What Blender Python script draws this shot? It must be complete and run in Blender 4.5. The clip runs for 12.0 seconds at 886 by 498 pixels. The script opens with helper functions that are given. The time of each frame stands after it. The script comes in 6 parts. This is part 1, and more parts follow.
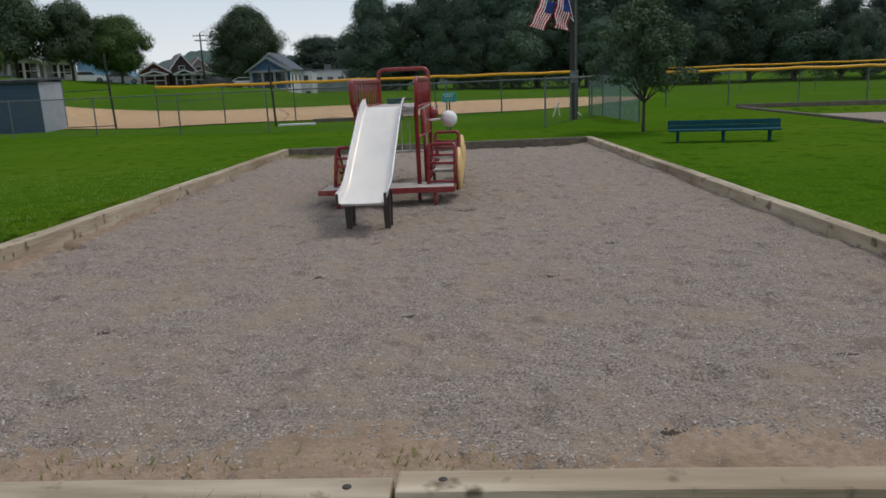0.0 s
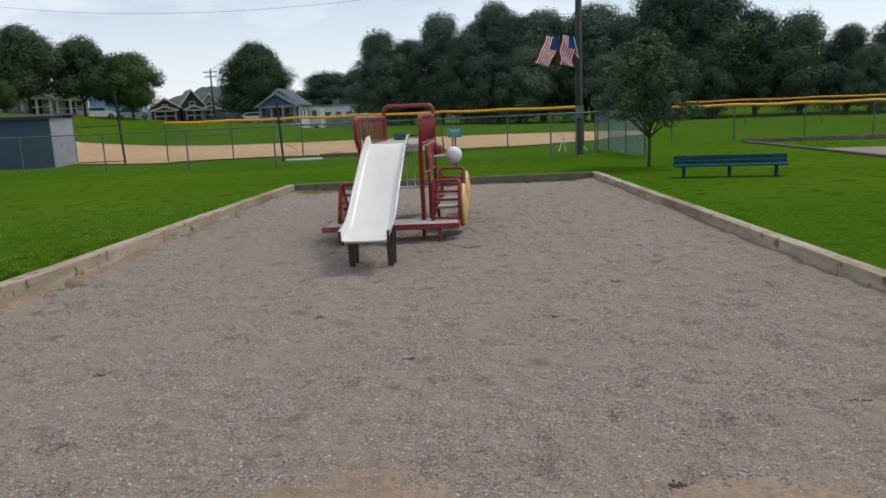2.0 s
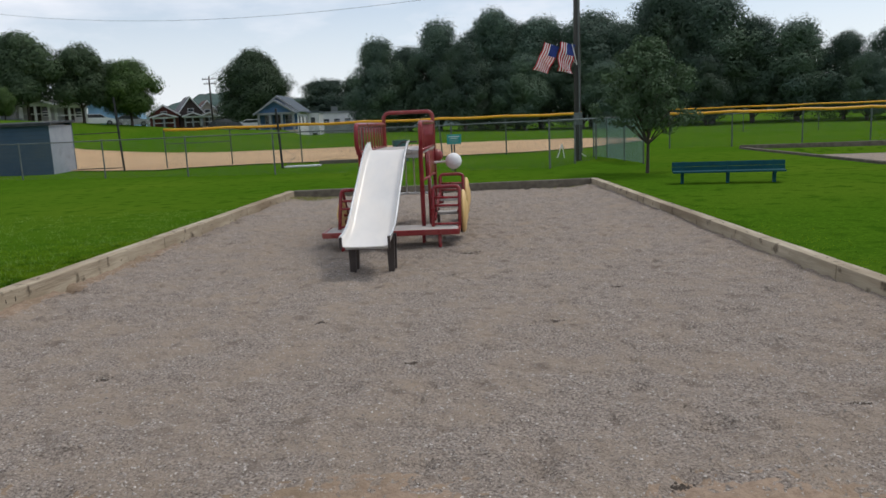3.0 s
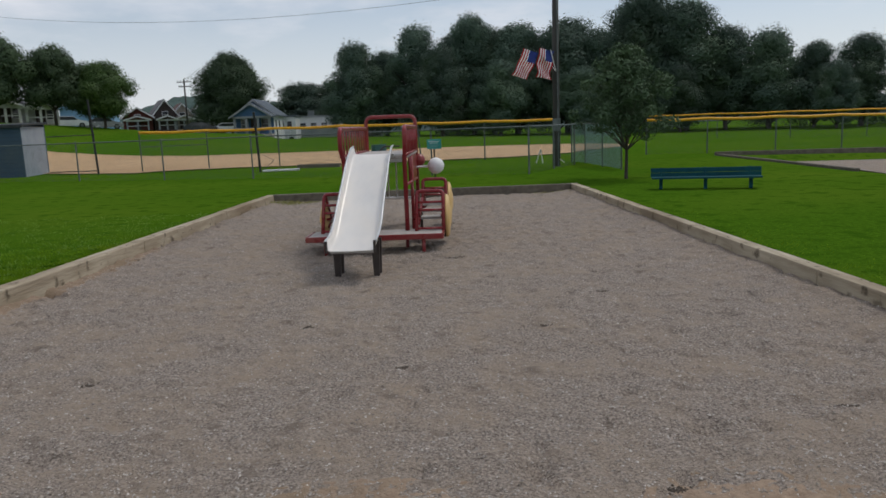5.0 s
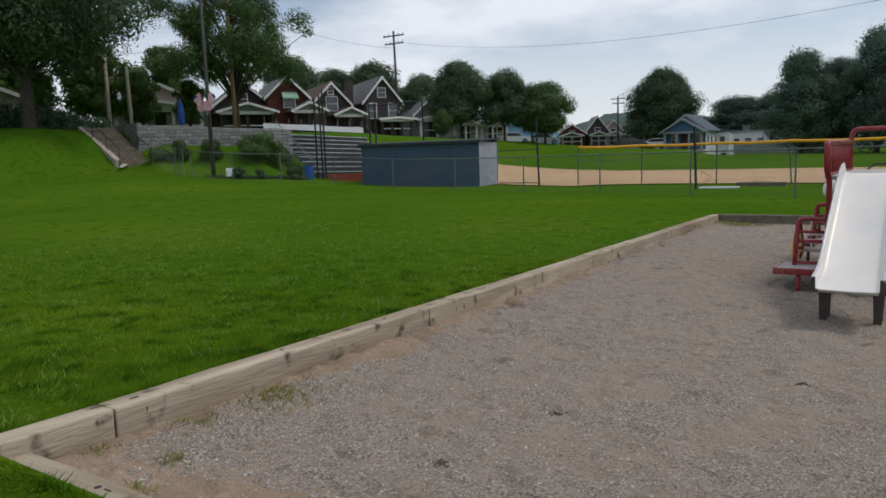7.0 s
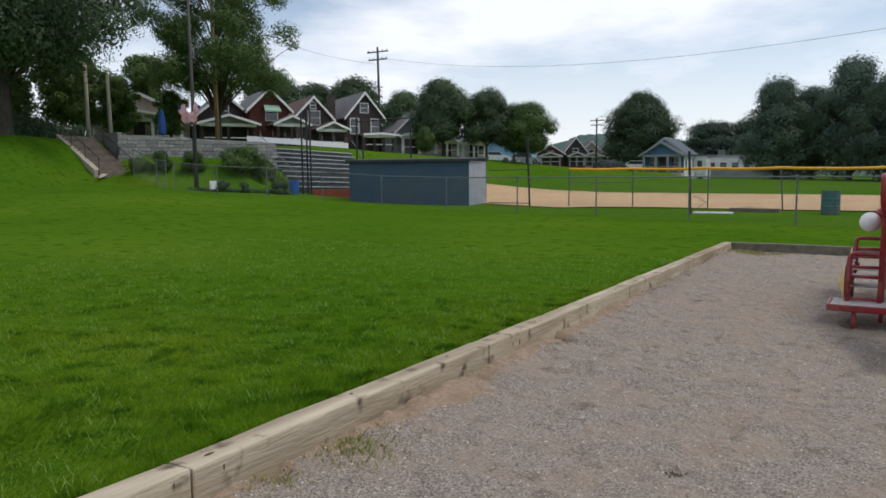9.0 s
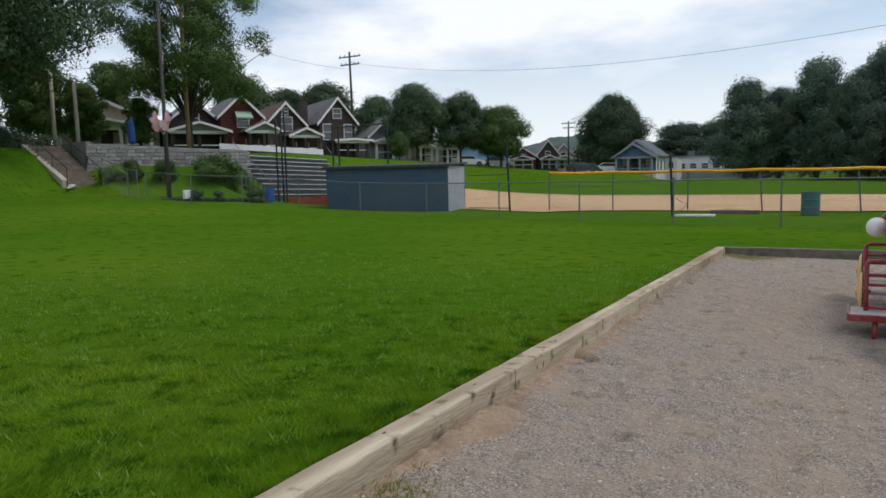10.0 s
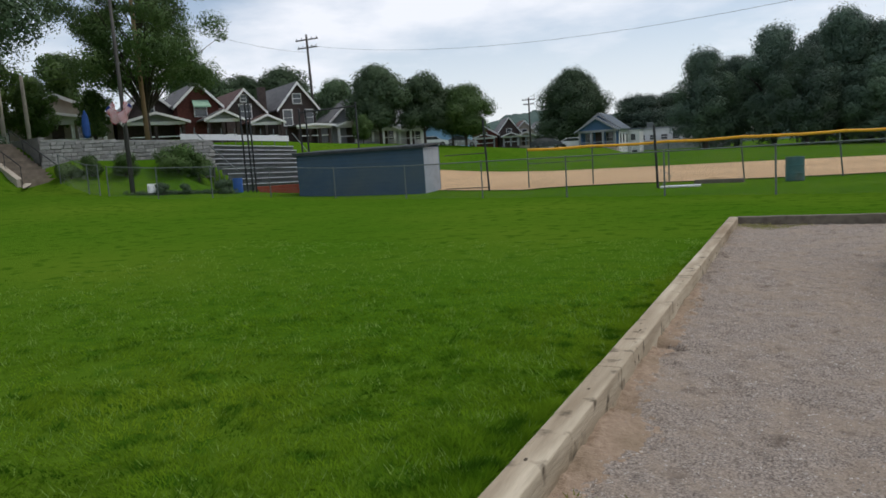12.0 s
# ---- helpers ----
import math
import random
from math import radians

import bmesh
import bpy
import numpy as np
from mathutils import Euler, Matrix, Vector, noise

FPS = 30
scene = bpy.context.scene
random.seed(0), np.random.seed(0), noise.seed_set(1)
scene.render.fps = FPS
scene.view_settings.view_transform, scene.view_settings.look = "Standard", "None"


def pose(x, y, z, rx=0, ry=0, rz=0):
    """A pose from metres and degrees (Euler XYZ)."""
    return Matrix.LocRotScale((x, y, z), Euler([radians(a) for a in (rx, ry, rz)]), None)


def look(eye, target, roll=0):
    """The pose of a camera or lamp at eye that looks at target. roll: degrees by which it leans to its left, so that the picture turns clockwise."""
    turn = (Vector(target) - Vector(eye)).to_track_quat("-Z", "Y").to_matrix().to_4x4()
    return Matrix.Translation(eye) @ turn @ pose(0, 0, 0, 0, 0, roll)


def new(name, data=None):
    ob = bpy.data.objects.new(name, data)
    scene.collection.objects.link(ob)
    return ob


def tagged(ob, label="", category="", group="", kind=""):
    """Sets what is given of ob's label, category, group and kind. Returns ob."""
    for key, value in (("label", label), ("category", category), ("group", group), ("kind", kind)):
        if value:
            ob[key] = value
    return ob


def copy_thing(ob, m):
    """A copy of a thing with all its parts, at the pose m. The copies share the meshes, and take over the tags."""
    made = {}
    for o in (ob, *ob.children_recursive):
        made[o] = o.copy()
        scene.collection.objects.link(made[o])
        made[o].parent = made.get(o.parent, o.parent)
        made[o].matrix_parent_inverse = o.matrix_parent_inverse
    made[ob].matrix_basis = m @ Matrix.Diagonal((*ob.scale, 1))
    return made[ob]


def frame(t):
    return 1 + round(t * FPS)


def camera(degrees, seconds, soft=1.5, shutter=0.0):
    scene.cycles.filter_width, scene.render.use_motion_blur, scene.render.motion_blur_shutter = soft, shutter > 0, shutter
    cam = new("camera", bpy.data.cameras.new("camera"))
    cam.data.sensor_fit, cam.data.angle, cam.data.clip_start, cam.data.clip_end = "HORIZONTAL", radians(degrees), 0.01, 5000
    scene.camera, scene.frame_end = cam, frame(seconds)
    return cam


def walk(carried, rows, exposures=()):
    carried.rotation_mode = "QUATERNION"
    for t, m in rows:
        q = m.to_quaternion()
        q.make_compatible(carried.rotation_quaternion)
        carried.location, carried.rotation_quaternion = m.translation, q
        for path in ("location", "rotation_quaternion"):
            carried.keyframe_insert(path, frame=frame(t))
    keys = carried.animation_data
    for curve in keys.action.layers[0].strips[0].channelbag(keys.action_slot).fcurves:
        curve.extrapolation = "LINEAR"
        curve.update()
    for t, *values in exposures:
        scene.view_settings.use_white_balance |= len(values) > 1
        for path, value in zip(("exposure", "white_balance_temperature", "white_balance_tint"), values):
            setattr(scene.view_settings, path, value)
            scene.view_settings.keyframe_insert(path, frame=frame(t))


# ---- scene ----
cam = camera(62.0, 12.0, soft=1.6)
PATH = [
    (0, (1.077, 0.207, 1.449), (0.956, 2.154, 1.008), -2.5),
    (0.5, (1.1, 0.331, 1.468), (0.962, 2.273, 1.009), -2.6),
    (1, (1.123, 0.326, 1.48), (0.976, 2.28, 1.08), -2.9),
    (1.5, (1.117, 0.332, 1.474), (0.981, 2.293, 1.104), -2.6),
    (2, (1.115, 0.3, 1.479), (0.977, 2.264, 1.127), -2.6),
    (2.5, (1.109, 0.282, 1.47), (0.974, 2.249, 1.134), -2.6),
    (4.3, (1.046, 0.226, 1.492), (0.937, 2.195, 1.159), -2.7),
    (4.5, (1.043, 0.247, 1.475), (0.956, 2.218, 1.147), -2.6),
    (5, (0.987, 0.259, 1.474), (0.919, 2.231, 1.15), -2.2),
    (5.5, (0.903, 0.392, 1.472), (0.607, 2.344, 1.152), -2.3),
    (6, (0.747, 0.582, 1.467), (0.179, 2.483, 1.219), -2.9),
    (6.5, (0.586, 0.78, 1.501), (-0.26, 2.579, 1.286), -3.2),
    (7, (0.302, 0.855, 1.464), (-0.8, 2.507, 1.22), -1.8),
    (7.2, (0.112, 0.805, 1.424), (-0.975, 2.467, 1.177), -1.0),
    (8.8, (-0.631, 0.909, 1.54), (-1.743, 2.557, 1.32), -0.8),
    (9, (-0.637, 0.821, 1.559), (-1.677, 2.517, 1.358), -0.4),
    (9.5, (-0.97, 0.939, 1.627), (-1.962, 2.666, 1.435), -0.7),
    (10, (-1.2, 0.945, 1.662), (-2.175, 2.681, 1.47), -1.2),
    (10.5, (-1.468, 1.054, 1.673), (-2.397, 2.815, 1.481), -4.0),
    (11, (-1.718, 1.115, 1.693), (-2.615, 2.891, 1.491), -3.2),
    (11.5, (-2.081, 1.066, 1.722), (-2.975, 2.843, 1.513), -4.1),
    (12, (-2.434, 1.174, 1.684), (-3.313, 2.954, 1.438), -3.7),
]
walk(cam, [(t, look(e, g, r)) for t, e, g, r in PATH],
     [(0, -0.16), (1, 0.04), (2.5, 0.04), (4.5, -0.27), (5, -0.32), (5.5, -0.37), (6.5, -0.36), (7, -0.17), (9, 0.1), (9.5, 0.07), (10.5, 0.1), (12, 0.0)])

# ---------- light ----------
SUN_FROM = Vector((0.62, 0.42, 1.25)).normalized()
sun = new("sun", bpy.data.lights.new("sun", "SUN"))
sun.data.energy, sun.data.angle, sun.data.color = 1.55, radians(12.0), (1.0, 0.95, 0.87)
sun.matrix_world = look(SUN_FROM * 60, (0, 0, 0))

world = bpy.data.worlds.new("world")
scene.world = world
world.use_nodes = True
wn, wl = world.node_tree.nodes, world.node_tree.links
wn.clear()
w_out, w_bg = wn.new("ShaderNodeOutputWorld"), wn.new("ShaderNodeBackground")
w_sky = wn.new("ShaderNodeTexSky")
w_sky.sky_type, w_sky.sun_disc = "NISHITA", False
w_sky.sun_elevation = math.asin(SUN_FROM.z)
w_sky.sun_rotation = math.atan2(SUN_FROM.x, SUN_FROM.y)
w_sky.dust_density, w_sky.air_density = 0.5, 1.0
w_co, w_map = wn.new("ShaderNodeTexCoord"), wn.new("ShaderNodeMapping")
w_map.inputs["Scale"].default_value = (1.0, 1.0, 3.2)
w_map.inputs["Location"].default_value = (0.35, 0.2, 0.1)
w_noise, w_ramp, w_mix = wn.new("ShaderNodeTexNoise"), wn.new("ShaderNodeValToRGB"), wn.new("ShaderNodeMix")
w_noise.inputs["Scale"].default_value, w_noise.inputs["Detail"].default_value = 2.1, 7
w_noise.inputs["Roughness"].default_value = 0.55
w_ramp.color_ramp.elements[0].position, w_ramp.color_ramp.elements[1].position = 0.36, 0.60
w_mix.data_type = "RGBA"
w_mix.inputs["B"].default_value = (8.0, 8.3, 9.0, 1)
wl.new(w_co.outputs["Generated"], w_map.inputs["Vector"])
wl.new(w_map.outputs["Vector"], w_noise.inputs["Vector"])
wl.new(w_noise.outputs["Fac"], w_ramp.inputs["Fac"])
w_sep, w_low, w_max = wn.new("ShaderNodeSeparateXYZ"), wn.new("ShaderNodeMapRange"), wn.new("ShaderNodeMath")
w_low.inputs["From Min"].default_value, w_low.inputs["From Max"].default_value = 0.02, 0.26
w_low.inputs["To Min"].default_value, w_low.inputs["To Max"].default_value = 0.85, 0.0
w_max.operation = "MAXIMUM"
wl.new(w_co.outputs["Generated"], w_sep.inputs["Vector"])
wl.new(w_sep.outputs["Z"], w_low.inputs["Value"])
wl.new(w_low.outputs["Result"], w_max.inputs[0])
wl.new(w_ramp.outputs["Color"], w_max.inputs[1])
wl.new(w_max.outputs["Value"], w_mix.inputs["Factor"])
wl.new(w_sky.outputs["Color"], w_mix.inputs["A"])
wl.new(w_mix.outputs["Result"], w_bg.inputs["Color"])
wl.new(w_bg.outputs["Background"], w_out.inputs["Surface"])
w_bg.inputs["Strength"].default_value = 0.113


# ---------- materials ----------
def surf(name, c1, c2, scale=4.0, rough=0.8, bump=0.3, fine=60.0, metal=0.0, c3=None, big=0.4, stretch=(1, 1, 1), per=0.0, trans=0.0, spec=0.4, lumps=None, stain=None):
    """Two colours mixed by grain, a third by large patches, and relief from the fine grain. per: how far each object differs."""
    m = bpy.data.materials.new(name)
    m.use_nodes = True
    n, l = m.node_tree.nodes, m.node_tree.links
    b = n["Principled BSDF"]
    co, mp = n.new("ShaderNodeTexCoord"), n.new("ShaderNodeMapping")
    mp.inputs["Scale"].default_value = stretch
    l.new(co.outputs["Object"], mp.inputs["Vector"])

    def noise_at(s, detail):
        t = n.new("ShaderNodeTexNoise")
        t.inputs["Scale"].default_value, t.inputs["Detail"].default_value = s, detail
        l.new(mp.outputs["Vector"], t.inputs["Vector"])
        return t.outputs["Fac"]

    def ramp(fac, lo, hi):
        r = n.new("ShaderNodeMapRange")
        r.inputs["From Min"].default_value, r.inputs["From Max"].default_value = lo, hi
        l.new(fac, r.inputs["Value"])
        return r.outputs["Result"]

    def mix(fac, a, c):
        x = n.new("ShaderNodeMix")
        x.data_type = "RGBA"
        l.new(fac, x.inputs["Factor"])
        for key, v in (("A", a), ("B", c)):
            if isinstance(v, tuple):
                x.inputs[key].default_value = (*v, 1)
            else:
                l.new(v, x.inputs[key])
        return x.outputs["Result"]

    colour = mix(ramp(noise_at(scale, 6), 0.3, 0.7), c1, c2)
    if c3:
        colour = mix(ramp(noise_at(big, 4), 0.42, 0.72), colour, c3)
    if stain:
        st = n.new("ShaderNodeTexNoise")
        st.inputs["Scale"].default_value, st.inputs["Detail"].default_value = stain[0], 5
        l.new(co.outputs["Object"], st.inputs["Vector"])
        colour = mix(ramp(st.outputs["Fac"], stain[2], stain[2] + 0.12), colour, stain[1])
    if per:
        info, hsv, r2 = n.new("ShaderNodeObjectInfo"), n.new("ShaderNodeHueSaturation"), n.new("ShaderNodeMapRange")
        r2.inputs["To Min"].default_value, r2.inputs["To Max"].default_value = 1 - per, 1 + per
        l.new(info.outputs["Random"], r2.inputs["Value"])
        l.new(r2.outputs["Result"], hsv.inputs["Value"])
        l.new(colour, hsv.inputs["Color"])
        colour = hsv.outputs["Color"]
    l.new(colour, b.inputs["Base Color"])
    b.inputs["Metallic"].default_value, b.inputs["Specular IOR Level"].default_value = metal, spec
    rr = n.new("ShaderNodeMapRange")
    rr.inputs["To Min"].default_value, rr.inputs["To Max"].default_value = max(rough - 0.1, 0.05), min(rough + 0.1, 1)
    l.new(noise_at(scale * 2, 3), rr.inputs["Value"])
    l.new(rr.outputs["Result"], b.inputs["Roughness"])
    if bump:
        bp = n.new("ShaderNodeBump")
        bp.inputs["Strength"].default_value, bp.inputs["Distance"].default_value = bump, 0.02
        l.new(noise_at(fine, 5), bp.inputs["Height"])
        l.new(bp.outputs["Normal"], b.inputs["Normal"])
    if lumps:
        s2, k2, d2 = lumps
        b2 = n.new("ShaderNodeBump")
        b2.inputs["Strength"].default_value, b2.inputs["Distance"].default_value = k2, d2
        l.new(noise_at(s2, 8), b2.inputs["Height"])
        l.new(b2.outputs["Normal"], bp.inputs["Normal"])
    if trans:
        tl, ms = n.new("ShaderNodeBsdfTranslucent"), n.new("ShaderNodeMixShader")
        l.new(colour, tl.inputs["Color"])
        ms.inputs["Fac"].default_value = trans
        l.new(b.outputs["BSDF"], ms.inputs[1])
        l.new(tl.outputs["BSDF"], ms.inputs[2])
        l.new(ms.outputs["Shader"], n["Material Output"].inputs["Surface"])
    return m


M_GRASS = surf("lawn", (0.038, 0.100, 0.006), (0.072, 0.152, 0.010), 16.0, 0.95, 1.0, 70.0, c3=(0.086, 0.150, 0.012), big=0.16, spec=0.0, lumps=(5.0, 0.8, 0.05), stain=(2.6, (0.038, 0.098, 0.006), 0.54))
M_BLADE = surf("grass_blade", (0.048, 0.128, 0.006), (0.165, 0.300, 0.016), 3.4, 0.8, 0.0, c3=(0.185, 0.285, 0.018), big=0.35, trans=0.5, spec=0.0, stain=(3.1, (0.042, 0.112, 0.007), 0.52))
M_BLADE_PALE = surf("pale_grass_blade", (0.16, 0.28, 0.035), (0.26, 0.38, 0.085), 3.0, 0.6, 0.0, trans=0.4, spec=0.2)
M_GRAVEL = surf("pea_gravel", (0.140, 0.113, 0.094), (0.470, 0.399, 0.336), 62.0, 0.95, 1.0, 85.0, c3=(0.350, 0.280, 0.215), big=2.4, spec=0.15, lumps=(9.0, 1.0, 0.10), stain=(4.4, (0.22, 0.178, 0.144), 0.60))
M_PEBBLE = surf("pebble", (0.15, 0.125, 0.105), (0.66, 0.60, 0.54), 22.0, 0.9, 0.0, spec=0.2)
M_TIMBER = surf("weathered_timber", (0.31, 0.256, 0.18), (0.565, 0.49, 0.37), 9.0, 0.85, 0.5, 45.0, c3=(0.22, 0.165, 0.105), big=2.2, stretch=(1, 0.13, 1), per=0.12, spec=0.2, lumps=(14.0, 0.22, 0.02), stain=(5.5, (0.10, 0.078, 0.052), 0.585))
M_TIMBER_X = surf("weathered_timber_crosswise", (0.31, 0.256, 0.18), (0.565, 0.49, 0.37), 9.0, 0.85, 0.5, 45.0, c3=(0.22, 0.165, 0.105), big=2.2, stretch=(0.13, 1, 1), per=0.12, spec=0.2, lumps=(14.0, 0.22, 0.02), stain=(5.5, (0.10, 0.078, 0.052), 0.585))
# darker copy of the timber: carries the back edging's shade, serves dark beams too
M_TIMBER_DARK = surf("shaded_dark_timber", (0.10, 0.085, 0.066), (0.17, 0.15, 0.115), 7.0, 0.85, 0.5, 40.0, per=0.1, spec=0.2)
M_KNOT = surf("timber_knot", (0.055, 0.040, 0.026), (0.10, 0.075, 0.050), 30.0, 0.9, 0.5, 90.0)
M_SAND = surf("sandy_soil", (0.250, 0.180, 0.128), (0.355, 0.268, 0.195), 24.0, 0.95, 0.7, 60.0, c3=(0.22, 0.165, 0.11), big=2.0, spec=0.1)
M_DIRT = surf("infield_dirt", (0.44, 0.295, 0.165), (0.55, 0.380, 0.220), 1.5, 0.95, 0.2, 30.0, c3=(0.40, 0.265, 0.145), big=0.1, spec=0.1)
M_RED = surf("red_paint", (0.19, 0.012, 0.018), (0.27, 0.021, 0.027), 5.0, 0.30, 0.06, 40.0, c3=(0.25, 0.06, 0.05), big=3.0)
M_STEEL = surf("slide_steel", (0.78, 0.75, 0.70), (0.68, 0.66, 0.63), 4.0, 0.45, 0.03, 30.0, metal=0.25, c3=(0.80, 0.75, 0.68), big=2.4, stretch=(1, 0.4, 1))
M_STEEL_EDGE = surf("galvanised_rail", (0.50, 0.51, 0.51), (0.62, 0.62, 0.62), 8.0, 0.45, 0.05, 60.0, metal=0.5)
M_DARK = surf("dark_brown_paint", (0.030, 0.022, 0.020), (0.055, 0.042, 0.036), 9.0, 0.6, 0.1, 40.0)
M_TREAD = surf("grey_tread", (0.36, 0.33, 0.31), (0.47, 0.44, 0.41), 12.0, 0.75, 0.3, 80.0)
M_YELLOW = surf("yellow_plastic", (0.68, 0.46, 0.17), (0.75, 0.54, 0.24), 4.0, 0.5, 0.05, 30.0, c3=(0.60, 0.36, 0.16), big=2.0)
M_CAP = surf("fence_cap_yellow", (0.62, 0.30, 0.008), (0.75, 0.39, 0.015), 3.0, 0.5, 0.1, 20.0)
M_WHITE = surf("white_paint", (0.72, 0.72, 0.72), (0.82, 0.82, 0.81), 6.0, 0.5, 0.05, 30.0)
M_GALV = surf("galvanised_pipe", (0.095, 0.112, 0.108), (0.16, 0.18, 0.175), 10.0, 0.65, 0.05, 60.0, metal=0.1, spec=0.3)
M_GREENPIPE = surf("green_vinyl_pipe", (0.055, 0.075, 0.065), (0.10, 0.125, 0.11), 8.0, 0.5, 0.05, 40.0)
M_BLACK = surf("black_pipe", (0.010, 0.011, 0.013), (0.022, 0.024, 0.027), 8.0, 0.5, 0.05, 40.0)
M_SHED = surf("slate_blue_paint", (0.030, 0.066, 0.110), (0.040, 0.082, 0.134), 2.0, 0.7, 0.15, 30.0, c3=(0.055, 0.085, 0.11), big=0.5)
# paler copy of the shed paint: sun on the end wall put into colour
M_SHED_SIDE = surf("sunlit_shed_paint", (0.22, 0.255, 0.295), (0.29, 0.325, 0.365), 2.0, 0.75, 0.15, 30.0, stain=(0.9, (0.20, 0.225, 0.255), 0.58))
M_ROOFMETAL = surf("shed_roof_felt", (0.030, 0.036, 0.040), (0.058, 0.064, 0.068), 3.0, 0.85, 0.2, 40.0, spec=0.2)
M_BENCH = surf("teal_paint", (0.003, 0.046, 0.062), (0.006, 0.068, 0.084), 5.0, 0.65, 0.1, 30.0, c3=(0.010, 0.076, 0.082), big=1.0, spec=0.15)
M_TEALDRUM = surf("teal_drum_paint", (0.030, 0.10, 0.105), (0.05, 0.14, 0.14), 5.0, 0.55, 0.1, 20.0, c3=(0.08, 0.10, 0.08), big=2.0)
M_BLUE = surf("blue_plastic", (0.015, 0.075, 0.30), (0.022, 0.10, 0.36), 4.0, 0.5, 0.0)
M_SIGNTEAL = surf("sign_teal", (0.03, 0.26, 0.26), (0.05, 0.32, 0.31), 4.0, 0.5, 0.0)
M_SCREEN = surf("windscreen_mesh", (0.24, 0.36, 0.345), (0.32, 0.44, 0.42), 5.0, 0.9, 0.2, 80.0, trans=0.4)
M_REDWALL = surf("red_block_paint", (0.30, 0.055, 0.03), (0.38, 0.08, 0.045), 3.0, 0.8, 0.3, 30.0)
M_STONE = surf("grey_stone", (0.20, 0.195, 0.185), (0.36, 0.35, 0.33), 3.0, 0.9, 0.6, 18.0, per=0.25)
M_MORTAR = surf("dark_mortar", (0.16, 0.155, 0.145), (0.22, 0.215, 0.20), 5.0, 0.95, 0.4, 30.0)
M_CONCRETE = surf("concrete", (0.34, 0.30, 0.245), (0.44, 0.39, 0.32), 3.0, 0.9, 0.3, 40.0)
# worn concrete, darkened in its colour for the shade beside the cheek wall
M_STEPS = surf("shaded_worn_steps", (0.12, 0.098, 0.075), (0.20, 0.165, 0.13), 3.0, 0.9, 0.4, 40.0, per=0.15)
M_UNDERSTAND = surf("shaded_metal_risers", (0.10, 0.105, 0.11), (0.17, 0.175, 0.18), 3.0, 0.7, 0.1, 30.0)
M_ALU = surf("aluminium_plank", (0.58, 0.59, 0.60), (0.70, 0.71, 0.72), 4.0, 0.5, 0.05, 40.0, metal=0.4)
M_BARK = surf("bark", (0.034, 0.028, 0.023), (0.078, 0.064, 0.052), 8.0, 0.95, 0.8, 14.0, stretch=(1, 1, 0.25))
M_POLEWOOD = surf("pole_wood", (0.20, 0.125, 0.062), (0.30, 0.20, 0.11), 4.0, 0.9, 0.4, 20.0, stretch=(1, 1, 0.1))
M_POLEGREY = surf("grey_pole_wood", (0.040, 0.038, 0.036), (0.080, 0.075, 0.07), 4.0, 0.9, 0.4, 20.0, stretch=(1, 1, 0.1))
M_LEAF = surf("leaf_green", (0.040, 0.080, 0.020), (0.078, 0.138, 0.034), 0.8, 0.6, 0.0, c3=(0.09, 0.145, 0.04), big=0.25, per=0.2, trans=0.22, spec=0.25)
# next two leaf colours: a blue lift for distance haze is painted in
M_LEAF_DARK = surf("leaf_dark_green", (0.045, 0.078, 0.042), (0.074, 0.120, 0.058), 0.7, 0.65, 0.0, c3=(0.082, 0.128, 0.056), big=0.12, per=0.25, trans=0.15, spec=0.2)
M_LEAF_WOOD = surf("hazed_wood_leaf", (0.048, 0.080, 0.062), (0.074, 0.118, 0.082), 0.5, 0.65, 0.0, c3=(0.098, 0.150, 0.076), big=0.1, per=0.3, trans=0.15, spec=0.2)
M_LEAF_LIGHT = surf("leaf_light_green", (0.05, 0.105, 0.02), (0.095, 0.165, 0.035), 0.8, 0.6, 0.0, c3=(0.11, 0.17, 0.04), big=0.4, per=0.15, trans=0.25, spec=0.25)
# the distance haze is put into the hills' base colour as grey-blue
M_HILL = surf("hazed_far_woods", (0.060, 0.094, 0.085), (0.088, 0.122, 0.110), 0.05, 0.95, 0.0, c3=(0.074, 0.108, 0.098), big=0.02, spec=0.05)
M_ROOFGREY = surf("grey_shingle", (0.085, 0.085, 0.088), (0.15, 0.15, 0.152), 3.0, 0.9, 0.4, 12.0, per=0.1)
M_ROOFBLUE = surf("blue_grey_shingle", (0.070, 0.088, 0.108), (0.11, 0.135, 0.158), 3.0, 0.9, 0.3, 12.0)
M_ROOFBROWN = surf("red_brown_shingle", (0.075, 0.042, 0.036), (0.13, 0.075, 0.065), 3.0, 0.9, 0.4, 12.0)
M_BRICK = surf("dark_red_brick", (0.085, 0.027, 0.021), (0.135, 0.045, 0.035), 5.0, 0.9, 0.4, 10.0)
M_BRICKBROWN = surf("dark_brown_brick", (0.048, 0.036, 0.034), (0.085, 0.065, 0.06), 5.0, 0.9, 0.4, 10.0)
M_SIDING = surf("pale_siding", (0.55, 0.56, 0.56), (0.65, 0.66, 0.66), 1.0, 0.8, 0.1, 6.0)
M_SIDINGGREY = surf("grey_siding", (0.22, 0.235, 0.25), (0.30, 0.315, 0.33), 1.0, 0.8, 0.1, 6.0)
M_SIDINGTAN = surf("tan_siding", (0.30, 0.27, 0.225), (0.40, 0.365, 0.31), 1.0, 0.8, 0.1, 6.0)
M_SIDINGBLUE = surf("blue_siding", (0.055, 0.12, 0.24), (0.075, 0.15, 0.29), 1.0, 0.8, 0.1, 6.0)
